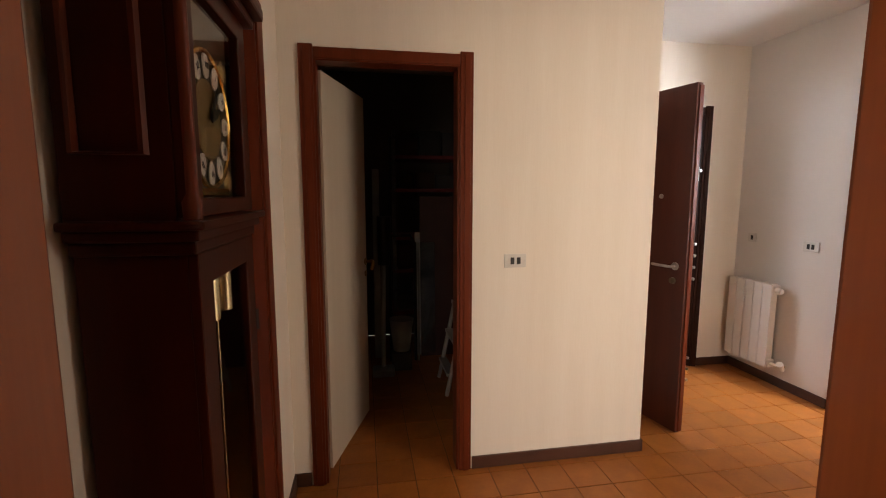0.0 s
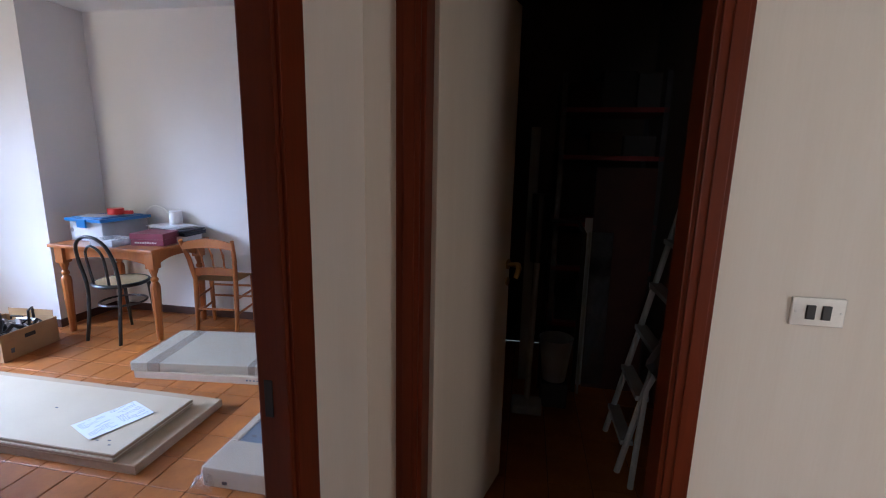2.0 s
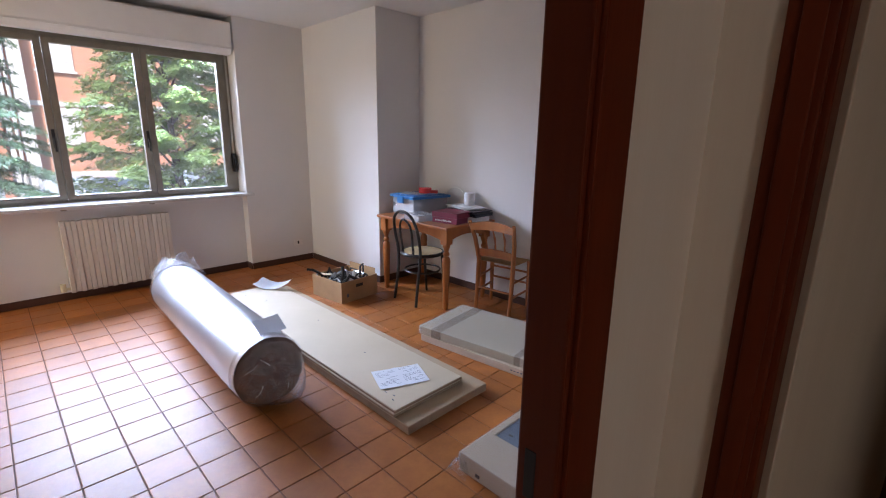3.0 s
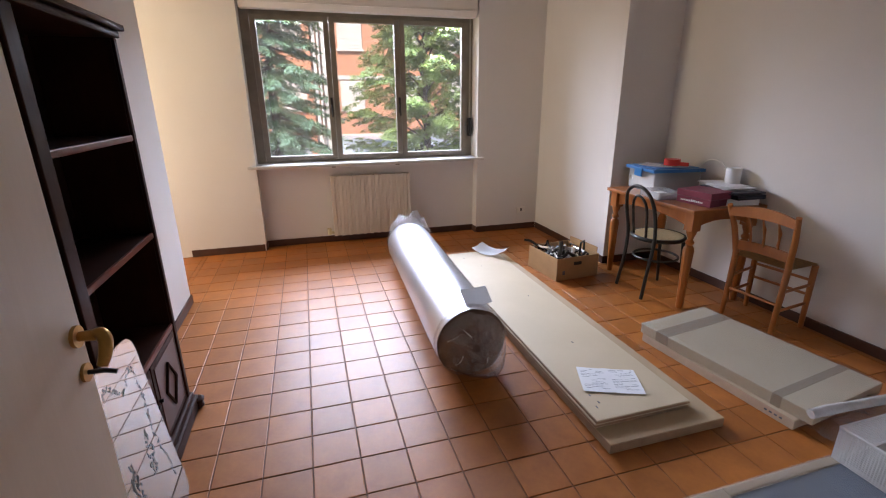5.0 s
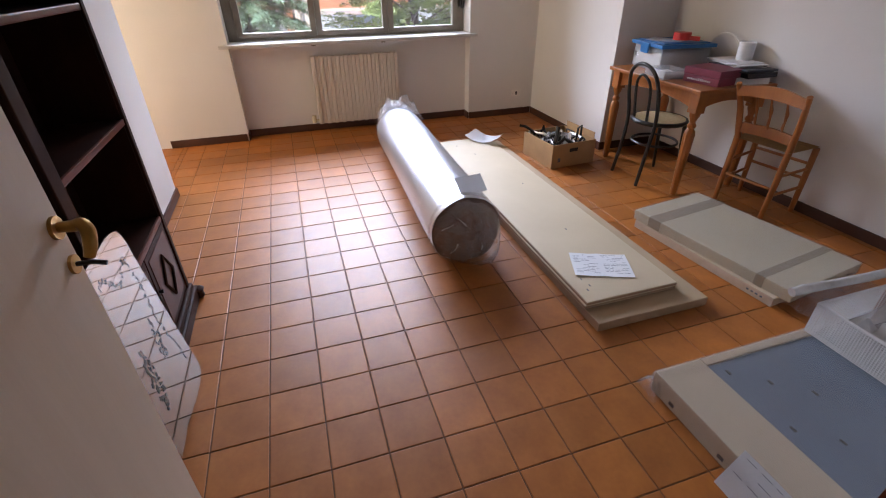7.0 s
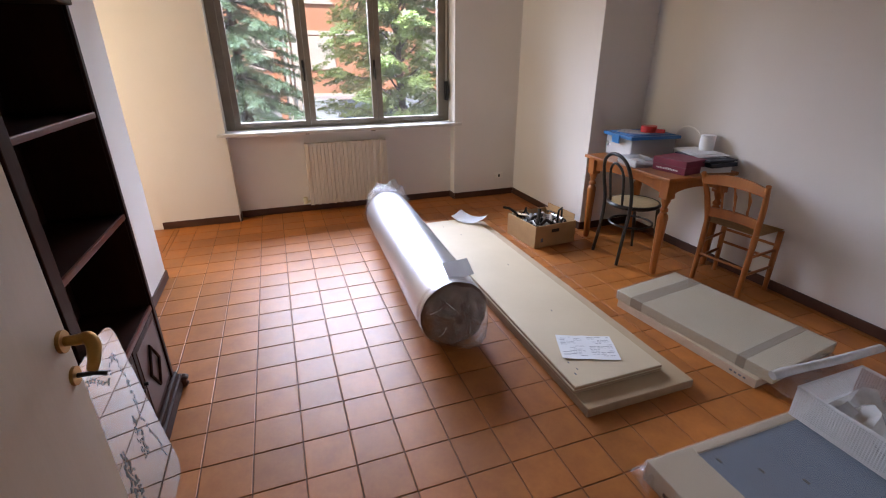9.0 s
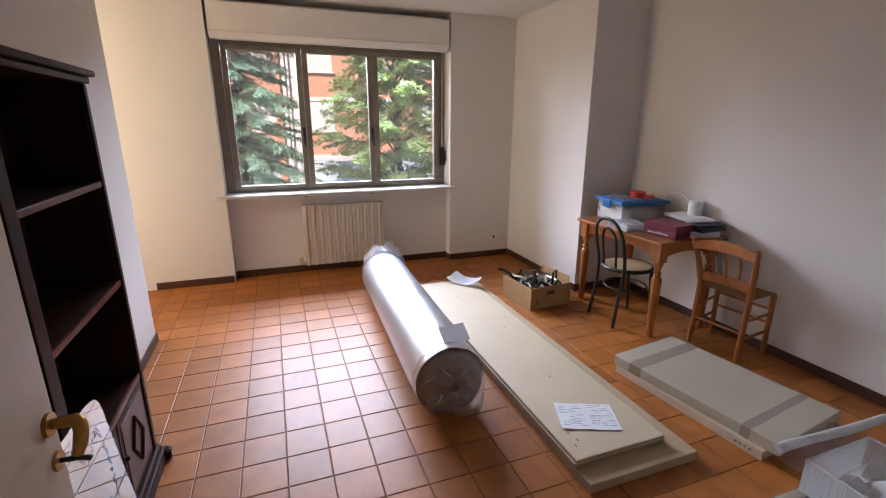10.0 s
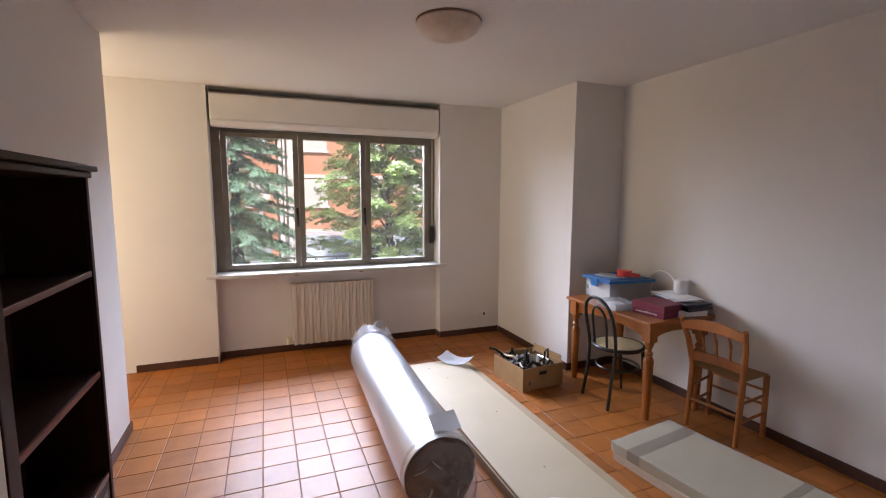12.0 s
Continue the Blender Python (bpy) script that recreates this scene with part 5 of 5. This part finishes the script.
PALEBRASS = surface("pale_polished_brass", (0.74, 0.62, 0.38), (0.64, 0.52, 0.30), 0.22, 20, 120, 0.05, metal=1.0)
for y in (1.02, 1.09, 1.16):
    wgt = part("weight", cyl(bmesh.new(), (-0.028, y, 1.285), (-0.028, y, 1.385), 0.017, seg=18), PALEBRASS, gc, "polished brass weight")
    smooth(wgt)
    part("chain", tube(bmesh.new(), [(-0.028, y, 1.385), (-0.028, y, 1.411)], 0.002, 6), BRASS, wgt)
for y in (1.055, 1.125):
    part("chain", tube(bmesh.new(), [(-0.028, y, 0.45), (-0.028, y, 1.41)], 0.0018, 6), PALEBRASS, gc)
pn = part("pendulum_rod", B(-0.098, -0.094, 1.085, 1.095, 0.62, 1.41), BRASS, gc)
smooth(part("pendulum_bob", place(lathe(bmesh.new(), [(0.06, -0.004), (0.062, 0), (0.04, 0.008), (0.0, 0.011)], (0, 0, 0), 28), Matrix(((0, 0, 1, -0.096), (1, 0, 0, 1.09), (0, 1, 0, 0.58), (0, 0, 0, 1)))), BRASS, gc))

# ---- closet contents ----
REDM = surface("red_metal", (0.24, 0.020, 0.020), (0.15, 0.012, 0.012), 0.45)
# Closet greys, whites, steel and card, lowered in colour for the shade inside.
GREYD = surface("shade_grey_cloth", (0.055, 0.055, 0.06), (0.05, 0.05, 0.055), 0.85, 12, 90, 0.4)
WHT = surface("shade_white", (0.40, 0.39, 0.37), (0.27, 0.26, 0.25), 0.5)
SHADESTEEL = surface("shade_steel", (0.17, 0.17, 0.17), (0.08, 0.08, 0.08), 0.5, 30, 60, 0.1, metal=0.5)
SHADECARD = surface("shade_dark_cardboard", (0.06, 0.032, 0.02), (0.04, 0.022, 0.013), 0.85, 9, 120, 0.2)
rk = thing("shelf_rack", "red and grey metal shelf rack loaded with boxes", "shelf")
for x in (0.50, 1.12):
    for y in (4.50, 4.96):
        part("upright", B(x - 0.016, x + 0.016, y - 0.016, y + 0.016, 0, 2.05), SHADESTEEL if x < 1 and y < 4.6 else GREYD, rk)
for z in (0.35, 0.75, 1.06, 1.50, 1.80):
    part("shelf", B(0.484, 1.136, 4.484, 4.976, z, z + 0.03), REDM, rk, "red metal shelf")
rs = random.Random(9)
for z in (0.381, 0.781, 1.531, 1.831):
    x = 0.53
    while x < 1.0:
        w = rs.uniform(0.12, 0.24)
        h = rs.uniform(0.10, 0.24)
        tagged(part("storage_box", B(x, min(1.1, x + w) - 0.01, 4.53, 4.9, z, z + h, bevel=0.006), rs.choice((SHADECARD, GREYD, MAROON, BLACK))), "storage box on the closet shelf, coloured dark for shade", "box", "closet boxes")
        x += w
mt = thing("mattress_panel", "tall dark red-brown panel with pale glossy edge", "panel")
part("panel", place(B(0.0, 0.36, 0.0, 0.03, 0, 1.46, bevel=0.004), pose(0.72, 4.30, 0, -3, 0, 0)), surface("dark_red_panel", (0.07, 0.02, 0.016), (0.04, 0.012, 0.01), 0.4), mt)
part("edge_mirror", place(B(-0.03, 0.13, -0.014, -0.004, 0.03, 1.05, bevel=0.002), pose(0.72, 4.30, 0, -3, 0, 0)), surface("grey_gloss", (0.34, 0.36, 0.40), (0.10, 0.11, 0.14), 0.12, 3, 30, 0.2, metal=0.8), mt, "glossy grey side")
# White strip stands for the bright reflection along the panel's edge.
part("pale_edge", place(B(-0.052, -0.004, -0.020, -0.0145, 0.02, 1.14, bevel=0.002), pose(0.72, 4.30, 0, -3, 0, 0)), surface("highlight_white", (0.80, 0.80, 0.80), (0.72, 0.72, 0.74), 0.12, 5, 30, 0.1), mt, "white strip painted for the highlight on the glossy edge")
ln_ = thing("folded_stand", "folded black and chrome metal stand", "stand")
part("frame", tube(bmesh.new(), [(0.66, 4.22, 0.0), (0.66, 4.25, 1.05), (0.62, 4.26, 1.12), (0.46, 4.26, 1.12), (0.44, 4.25, 1.05), (0.44, 4.22, 0.0)], 0.014, 8), BLACK, ln_)
part("chrome_leg", tube(bmesh.new(), [(0.685, 4.20, 0.0), (0.69, 4.24, 1.06)], 0.008, 8), STEEL, ln_)
va = thing("vacuum_cleaner", "grey upright vacuum cleaner standing in the closet", "vacuum")
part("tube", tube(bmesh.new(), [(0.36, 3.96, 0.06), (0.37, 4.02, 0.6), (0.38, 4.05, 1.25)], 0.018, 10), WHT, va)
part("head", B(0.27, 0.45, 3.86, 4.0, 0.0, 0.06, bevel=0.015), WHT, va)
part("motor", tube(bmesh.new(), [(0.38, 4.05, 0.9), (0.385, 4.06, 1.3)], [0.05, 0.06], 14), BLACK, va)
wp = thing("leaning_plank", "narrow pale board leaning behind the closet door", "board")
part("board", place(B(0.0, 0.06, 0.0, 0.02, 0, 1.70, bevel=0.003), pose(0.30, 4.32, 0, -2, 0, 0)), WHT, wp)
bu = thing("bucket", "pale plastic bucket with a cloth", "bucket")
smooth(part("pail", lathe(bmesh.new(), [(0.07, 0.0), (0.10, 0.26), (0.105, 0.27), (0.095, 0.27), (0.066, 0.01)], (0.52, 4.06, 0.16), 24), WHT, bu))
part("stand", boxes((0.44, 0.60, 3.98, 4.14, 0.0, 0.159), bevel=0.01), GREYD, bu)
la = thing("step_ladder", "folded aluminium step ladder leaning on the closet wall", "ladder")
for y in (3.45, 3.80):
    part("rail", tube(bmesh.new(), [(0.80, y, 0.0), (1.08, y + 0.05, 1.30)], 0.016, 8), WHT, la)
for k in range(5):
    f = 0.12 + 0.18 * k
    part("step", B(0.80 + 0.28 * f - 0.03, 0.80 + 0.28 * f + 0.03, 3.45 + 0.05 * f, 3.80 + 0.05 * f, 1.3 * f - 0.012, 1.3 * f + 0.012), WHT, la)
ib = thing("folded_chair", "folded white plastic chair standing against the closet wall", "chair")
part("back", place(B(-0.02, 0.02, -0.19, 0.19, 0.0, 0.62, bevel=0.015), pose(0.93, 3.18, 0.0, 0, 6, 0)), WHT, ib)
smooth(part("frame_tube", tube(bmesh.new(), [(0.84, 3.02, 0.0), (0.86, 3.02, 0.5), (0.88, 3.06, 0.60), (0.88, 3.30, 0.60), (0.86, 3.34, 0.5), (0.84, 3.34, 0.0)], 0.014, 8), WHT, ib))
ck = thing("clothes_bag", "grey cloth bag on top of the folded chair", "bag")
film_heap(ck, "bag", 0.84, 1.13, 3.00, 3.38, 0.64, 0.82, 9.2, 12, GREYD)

# ---- outside ----
GRASS = surface("dull_ground", (0.10, 0.11, 0.07), (0.06, 0.07, 0.045), 0.95, 0.4, 6, 0.3)
structure("ground", boxes((-400, 400, -400, 400, -2.0, -1.9)), GRASS, "ground stretching away below the window")
ORANGE = surface("orange_brick_render", (0.52, 0.245, 0.15), (0.45, 0.20, 0.12), 0.85, 1.2, 30, 0.2)
PALE = surface("pale_render", (0.60, 0.55, 0.52), (0.52, 0.475, 0.45), 0.85, 1.5, 30, 0.1)
DARKG = surface("dark_window_glass", (0.05, 0.06, 0.07), (0.03, 0.04, 0.05), 0.1, 2, 10, 0)
ab = thing("apartment_building", "orange rendered apartment block across the street", "building")
FX = -24.0
part("wall", B(FX - 8, FX, -14, 22, -1.9, 12.5), ORANGE, ab)
part("roof", B(FX - 8.4, FX + 0.6, -14.4, 22.4, 12.5, 12.8), PALE, ab)
# Shade on the ground storey is put into its render as blue-grey.
part("ground_storey", B(FX, FX + 0.12, -14, 22, -1.9, -0.2), surface("shade_blue_render", (0.34, 0.37, 0.42), (0.28, 0.31, 0.36), 0.8, 1.5, 30, 0.1), ab, "rendered ground storey, coloured blue-grey for shade")
for z in (-0.2, 2.55, 5.3, 8.05):
    part("string_course", B(FX, FX + 0.10, -14, 22, z, z + 0.18), PALE, ab)
for k in range(12):
    y = -12.85 + 2.75 * k
    for fl in range(4):
        z = 1.15 + 2.75 * fl
        w = part("window", B(FX - 0.05, FX + 0.05, y, y + 1.15, z, z + 1.35), PALE, ab, "white shuttered window")
        if (k + fl) % 5 == 0 and not 4 <= k <= 7:
            part("pane", B(FX + 0.05, FX + 0.06, y + 0.08, y + 1.07, z + 0.08, z + 1.27), DARKG, w)
        else:
            for s in range(9):
                part("slat", B(FX + 0.05, FX + 0.065, y + 0.05, y + 1.10, z + 0.05 + s * 0.14, z + 0.16 + s * 0.14), PALE, w)
        part("sill", B(FX + 0.0, FX + 0.16, y - 0.08, y + 1.23, z - 0.08, z), PALE, w)
for y0, y1, mt_ in ((2.05, 2.35, ORANGE), (2.45, 2.60, PALE), (2.85, 3.25, PALE)):
    part("pilaster", B(FX, FX + 0.45, y0, y1, -1.9, 12.4), mt_, ab)
for y in (-1.5, 0.6):
    part("balcony", B(FX, FX + 1.3, y - 0.7, y + 1.1, 0.7, 0.9), PALE, ab)
part("downpipe", cyl(bmesh.new(), (FX + 0.55, 2.72, -1.9), (FX + 0.55, 2.72, 12.4), 0.06, seg=10), PALE, ab)
vn = thing("parked_van", "pale grey van parked along the street", "van", m=pose(-18.5, 5.2, -1.9, 0, 0, 90))
VANP = surface("van_paint", (0.55, 0.60, 0.68), (0.5, 0.55, 0.63), 0.25, 2, 30, 0)
bm = bmesh.new()
prism(bm, [(-2.4, 0.35), (2.4, 0.35), (2.45, 0.95), (1.9, 1.15), (1.35, 2.0), (-2.3, 2.1), (-2.4, 1.9)], -0.95, 0.95, Matrix(((1, 0, 0, 0), (0, 0, 1, 0), (0, 1, 0, 0), (0, 0, 0, 1))))
part("body", bm, VANP, vn)
for s in (-0.955, 0.955):
    part("side_window", B(0.3, 1.35, s - 0.006, s + 0.006, 1.25, 1.8), DARKG, vn)
for x in (-1.5, 1.5):
    for s in (-0.85, 0.85):
        wh = part("wheel", cyl(bmesh.new(), (x, s - 0.12, 0.33), (x, s + 0.12, 0.33), 0.33, seg=20), BLACK, vn)
        part("rim", cyl(bmesh.new(), (x, s - 0.125, 0.33), (x, s + 0.125, 0.33), 0.2, seg=16), STEEL, wh)
po = thing("street_post", "slim pale metal street post", "post")
part("pole", cyl(bmesh.new(), (-15.5, 2.35, -1.9), (-15.5, 2.35, 0.4), 0.06, seg=12), PALE, po)
gw = thing("garden_wall", "low grey concrete garden wall with railing", "wall")
part("wall", B(-15.0, -14.8, -10, 16, -1.9, -1.1), surface("grey_concrete", (0.27, 0.27, 0.27), (0.20, 0.20, 0.20), 0.9, 2, 30, 0.2), gw)
for k in range(40):
    y = -9.8 + 0.65 * k
    part("railing_bar", B(-14.92, -14.88, y, y + 0.04, -1.1, -0.3), ALU, gw)
part("top_rail", B(-14.93, -14.87, -10, 16, -0.3, -0.25), ALU, gw)

BARK = surface("bark", (0.12, 0.085, 0.06), (0.07, 0.05, 0.035), 0.9, 10, 60, 0.6, stretch=(1, 1, 0.3), depth=0.02)


def leaf_material(name, c1, c2):
    m = surface(name, c1, c2, 0.55, 3, 20, 0, vary=0.35, spread=0.8)
    b = m.node_tree.nodes["Principled BSDF"]
    b.inputs["Subsurface Weight"].default_value = 0.0
    t = m.node_tree
    tr, mx = t.nodes.new("ShaderNodeBsdfTranslucent"), t.nodes.new("ShaderNodeMixShader")
    tr.inputs[0].default_value = (c1[0] * 1.6, c1[1] * 1.6, c1[2] * 1.1, 1)
    mx.inputs[0].default_value = 0.48
    t.links.new(b.outputs[0], mx.inputs[1])
    t.links.new(tr.outputs[0], mx.inputs[2])
    t.links.new(mx.outputs[0], t.nodes["Material Output"].inputs[0])
    return m


LEAFG = leaf_material("maple_leaf", (0.25, 0.31, 0.115), (0.15, 0.205, 0.08))
NEEDLE = leaf_material("spruce_needle", (0.16, 0.225, 0.13), (0.075, 0.125, 0.085))


def foliage(name, sprays, shape, rng, mat, parent):
    """Leaves laid in flat drooping sprays: (centre, outward way, length, width, count, leaf size) each."""
    verts, faces = [], []
    n = len(shape)
    for c, way, length, width, count, size in sprays:
        way = np.array(way) / np.linalg.norm(way)
        side = np.cross(way, (0, 0, 1.0))
        side /= np.linalg.norm(side) + 1e-9
        up = np.cross(side, way)
        for _ in range(count):
            u, v = rng.uniform(-0.5, 0.5), rng.uniform(-0.5, 0.5)
            v *= 1.0 - 0.6 * abs(u + 0.15)
            p = np.array(c) + way * u * length + side * v * width + up * (rng.normal(0, 0.05) - 0.25 * (u + 0.5) * abs(v)) * length
            a = way * rng.uniform(0.4, 1.0) + side * (np.sign(v) * rng.uniform(0.2, 1.0)) + up * rng.normal(-0.15, 0.25)
            a /= np.linalg.norm(a)
            nrm = up + side * rng.normal(0, 0.4) + way * rng.normal(0, 0.4)
            b = np.cross(nrm, a)
            b /= np.linalg.norm(b)
            s = size * rng.uniform(0.65, 1.3)
            k = len(verts)
            for q, r in shape:
                verts.append(tuple(p + a * q * s + b * r * s))
            faces.append(tuple(range(k, k + n)))
    me = bpy.data.meshes.new(name)
    me.from_pydata(verts, [], faces)
    me.materials.append(mat)
    ob = new(name, me)
    ob.parent = parent
    tagged(ob, kind="stuff")
    return ob


rng = np.random.default_rng(4)
MAPLE = ((-0.5, 0), (-0.25, 0.22), (-0.1, 0.5), (0.1, 0.22), (0.55, 0.0), (0.1, -0.22), (-0.1, -0.5), (-0.25, -0.22))
tr_ = thing("maple_tree", "leafy green deciduous tree outside the window", "tree", m=pose(-12.5, 4.95, -1.9))
smooth(part("trunk", tube(bmesh.new(), [(0, 0, 0), (0.03, 0.02, 0.8), (0, 0.1, 1.6), (0.05, 0.0, 3.4), (0, 0, 5.9)], [0.17, 0.14, 0.11, 0.07, 0.02], 10), BARK, tr_))
sprays = []
for k in range(54):
    z = 0.45 + 5.2 * k / 53
    a = k * 2.4
    reach = 1.85 * math.sin(math.pi * min(1, (z + 1.0) / 7.2)) ** 0.6 * rng.uniform(0.7, 1.12)
    rise = 0.30 + 0.05 * z
    tip = Vector((reach * math.cos(a), reach * math.sin(a), z + rise))
    smooth(part("limb", tube(bmesh.new(), [(0, 0, z - 0.3), (tip.x * 0.5, tip.y * 0.5, z + rise * 0.6), tuple(tip)], [0.030, 0.018, 0.005], 6), BARK, tr_))
    for f in (0.30, 0.45, 0.60, 0.74, 0.87, 1.0):
        for sd in (-1, 0, 1):
            turn = a + sd * rng.uniform(0.5, 1.1)
            way = (math.cos(turn), math.sin(turn), rng.uniform(-0.55, -0.05))
            c = (tip.x * f + 0.16 * way[0] + rng.normal(0, 0.05), tip.y * f + 0.16 * way[1] + rng.normal(0, 0.05), z + rise * f + rng.normal(0, 0.08))
            sprays.append((c, way, rng.uniform(0.40, 0.68), rng.uniform(0.30, 0.48), 78, 0.078))
foliage("crown", sprays, MAPLE, rng, LEAFG, tr_)

sp_ = thing("spruce_tree", "tall blue-green spruce outside the window", "tree", m=pose(-12.0, 1.15, -1.9))
smooth(part("trunk", tube(bmesh.new(), [(0, 0, 0), (0.02, 0, 2.4), (0, 0, 8.2)], [0.18, 0.12, 0.02], 10), BARK, sp_))
NEED = ((-0.5, 0.0), (-0.2, 0.14), (0.5, 0.0), (-0.2, -0.14))
sprays = []
for k in range(210):
    z = 0.25 + 7.5 * k / 209 + rng.uniform(-0.12, 0.12)
    a = k * 2.4
    reach = 1.85 * (1 - z / 9.5) * rng.uniform(0.75, 1.12) + 0.15
    tip = (reach * math.cos(a), reach * math.sin(a), z - 0.28 * reach)
    part("bough", tube(bmesh.new(), [(0, 0, z), (tip[0] * 0.5, tip[1] * 0.5, z - 0.16 * reach), (tip[0], tip[1], tip[2] + 0.05)], [0.024, 0.014, 0.004], 5), BARK, sp_)
    for f in (0.32, 0.46, 0.60, 0.74, 0.88, 1.0):
        for sd in (-1, 1):
            turn = a + sd * rng.uniform(0.35, 0.85)
            way = (math.cos(turn), math.sin(turn), rng.uniform(-0.55, -0.1))
            ln = (0.46 - 0.16 * f) * rng.uniform(0.8, 1.2)
            c = (tip[0] * f + way[0] * ln * 0.4, tip[1] * f + way[1] * ln * 0.4, z - 0.28 * reach * f ** 1.3 + way[2] * ln * 0.35)
            sprays.append((c, way, ln * 1.25, 0.24, 62, 0.085))
foliage("crown", sprays, NEED, rng, NEEDLE, sp_)

# ---- floor tiles, last ----
PITCH, GAP = 0.2, 0.0045


def tile_mesh(bm, x0, x1, y0, y1):
    e, z = 0.0025, 0.0
    lo = [bm.verts.new((x, y, z - 0.007)) for x, y in ((x0, y0), (x1, y0), (x1, y1), (x0, y1))]
    mid = [bm.verts.new((x, y, z - 0.0014)) for x, y in ((x0, y0), (x1, y0), (x1, y1), (x0, y1))]
    hi = [bm.verts.new((x, y, z)) for x, y in ((x0 + e, y0 + e), (x1 - e, y0 + e), (x1 - e, y1 - e), (x0 + e, y1 - e))]
    for a, b in ((lo, mid), (mid, hi)):
        for i in range(4):
            j = (i + 1) % 4
            bm.faces.new((a[i], a[j], b[j], b[i]))
    bm.faces.new(hi)


bm = bmesh.new()
tile_mesh(bm, -PITCH / 2 + GAP / 2, PITCH / 2 - GAP / 2, -PITCH / 2 + GAP / 2, PITCH / 2 - GAP / 2)
TM = bpy.data.meshes.new("tile")
bm.to_mesh(TM)
bm.free()
TM.materials.append(TILE)
rest = bmesh.new()
rt = random.Random(5)
for i in range(-19, 24):
    for j in range(-14, 18):
        x0, y0 = -1.335 + i * PITCH, 1.50 + j * PITCH
        cx, cy = x0 + PITCH / 2, y0 + PITCH / 2
        near = -3.4 < cx < -0.5 and 1.25 < cy < 4.35
        x1, y1 = x0 + PITCH, y0 + PITCH
        for ax0, ax1, ay0, ay1 in ((-5.09, -3.63, -1.2, 0.74), (-5.09, 3.36, 0.74, 5.0)):
            u0, u1, v0, v1 = max(x0, ax0), min(x1, ax1), max(y0, ay0), min(y1, ay1)
            if u1 - u0 < 0.02 or v1 - v0 < 0.02:
                continue
            if near:
                ob = new("tile", TM)
                ob.location = (cx, cy, rt.uniform(-0.0006, 0.0))
                ob.rotation_euler = (rt.uniform(-0.0025, 0.0025), rt.uniform(-0.0025, 0.0025), 0)
                ob.parent = FLOOR
            else:
                tile_mesh(rest, u0 + GAP / 2, u1 - GAP / 2, v0 + GAP / 2, v1 - GAP / 2)
ob = part("tiles_beyond", rest, TILE, FLOOR)
tagged(ob, kind="stuff")
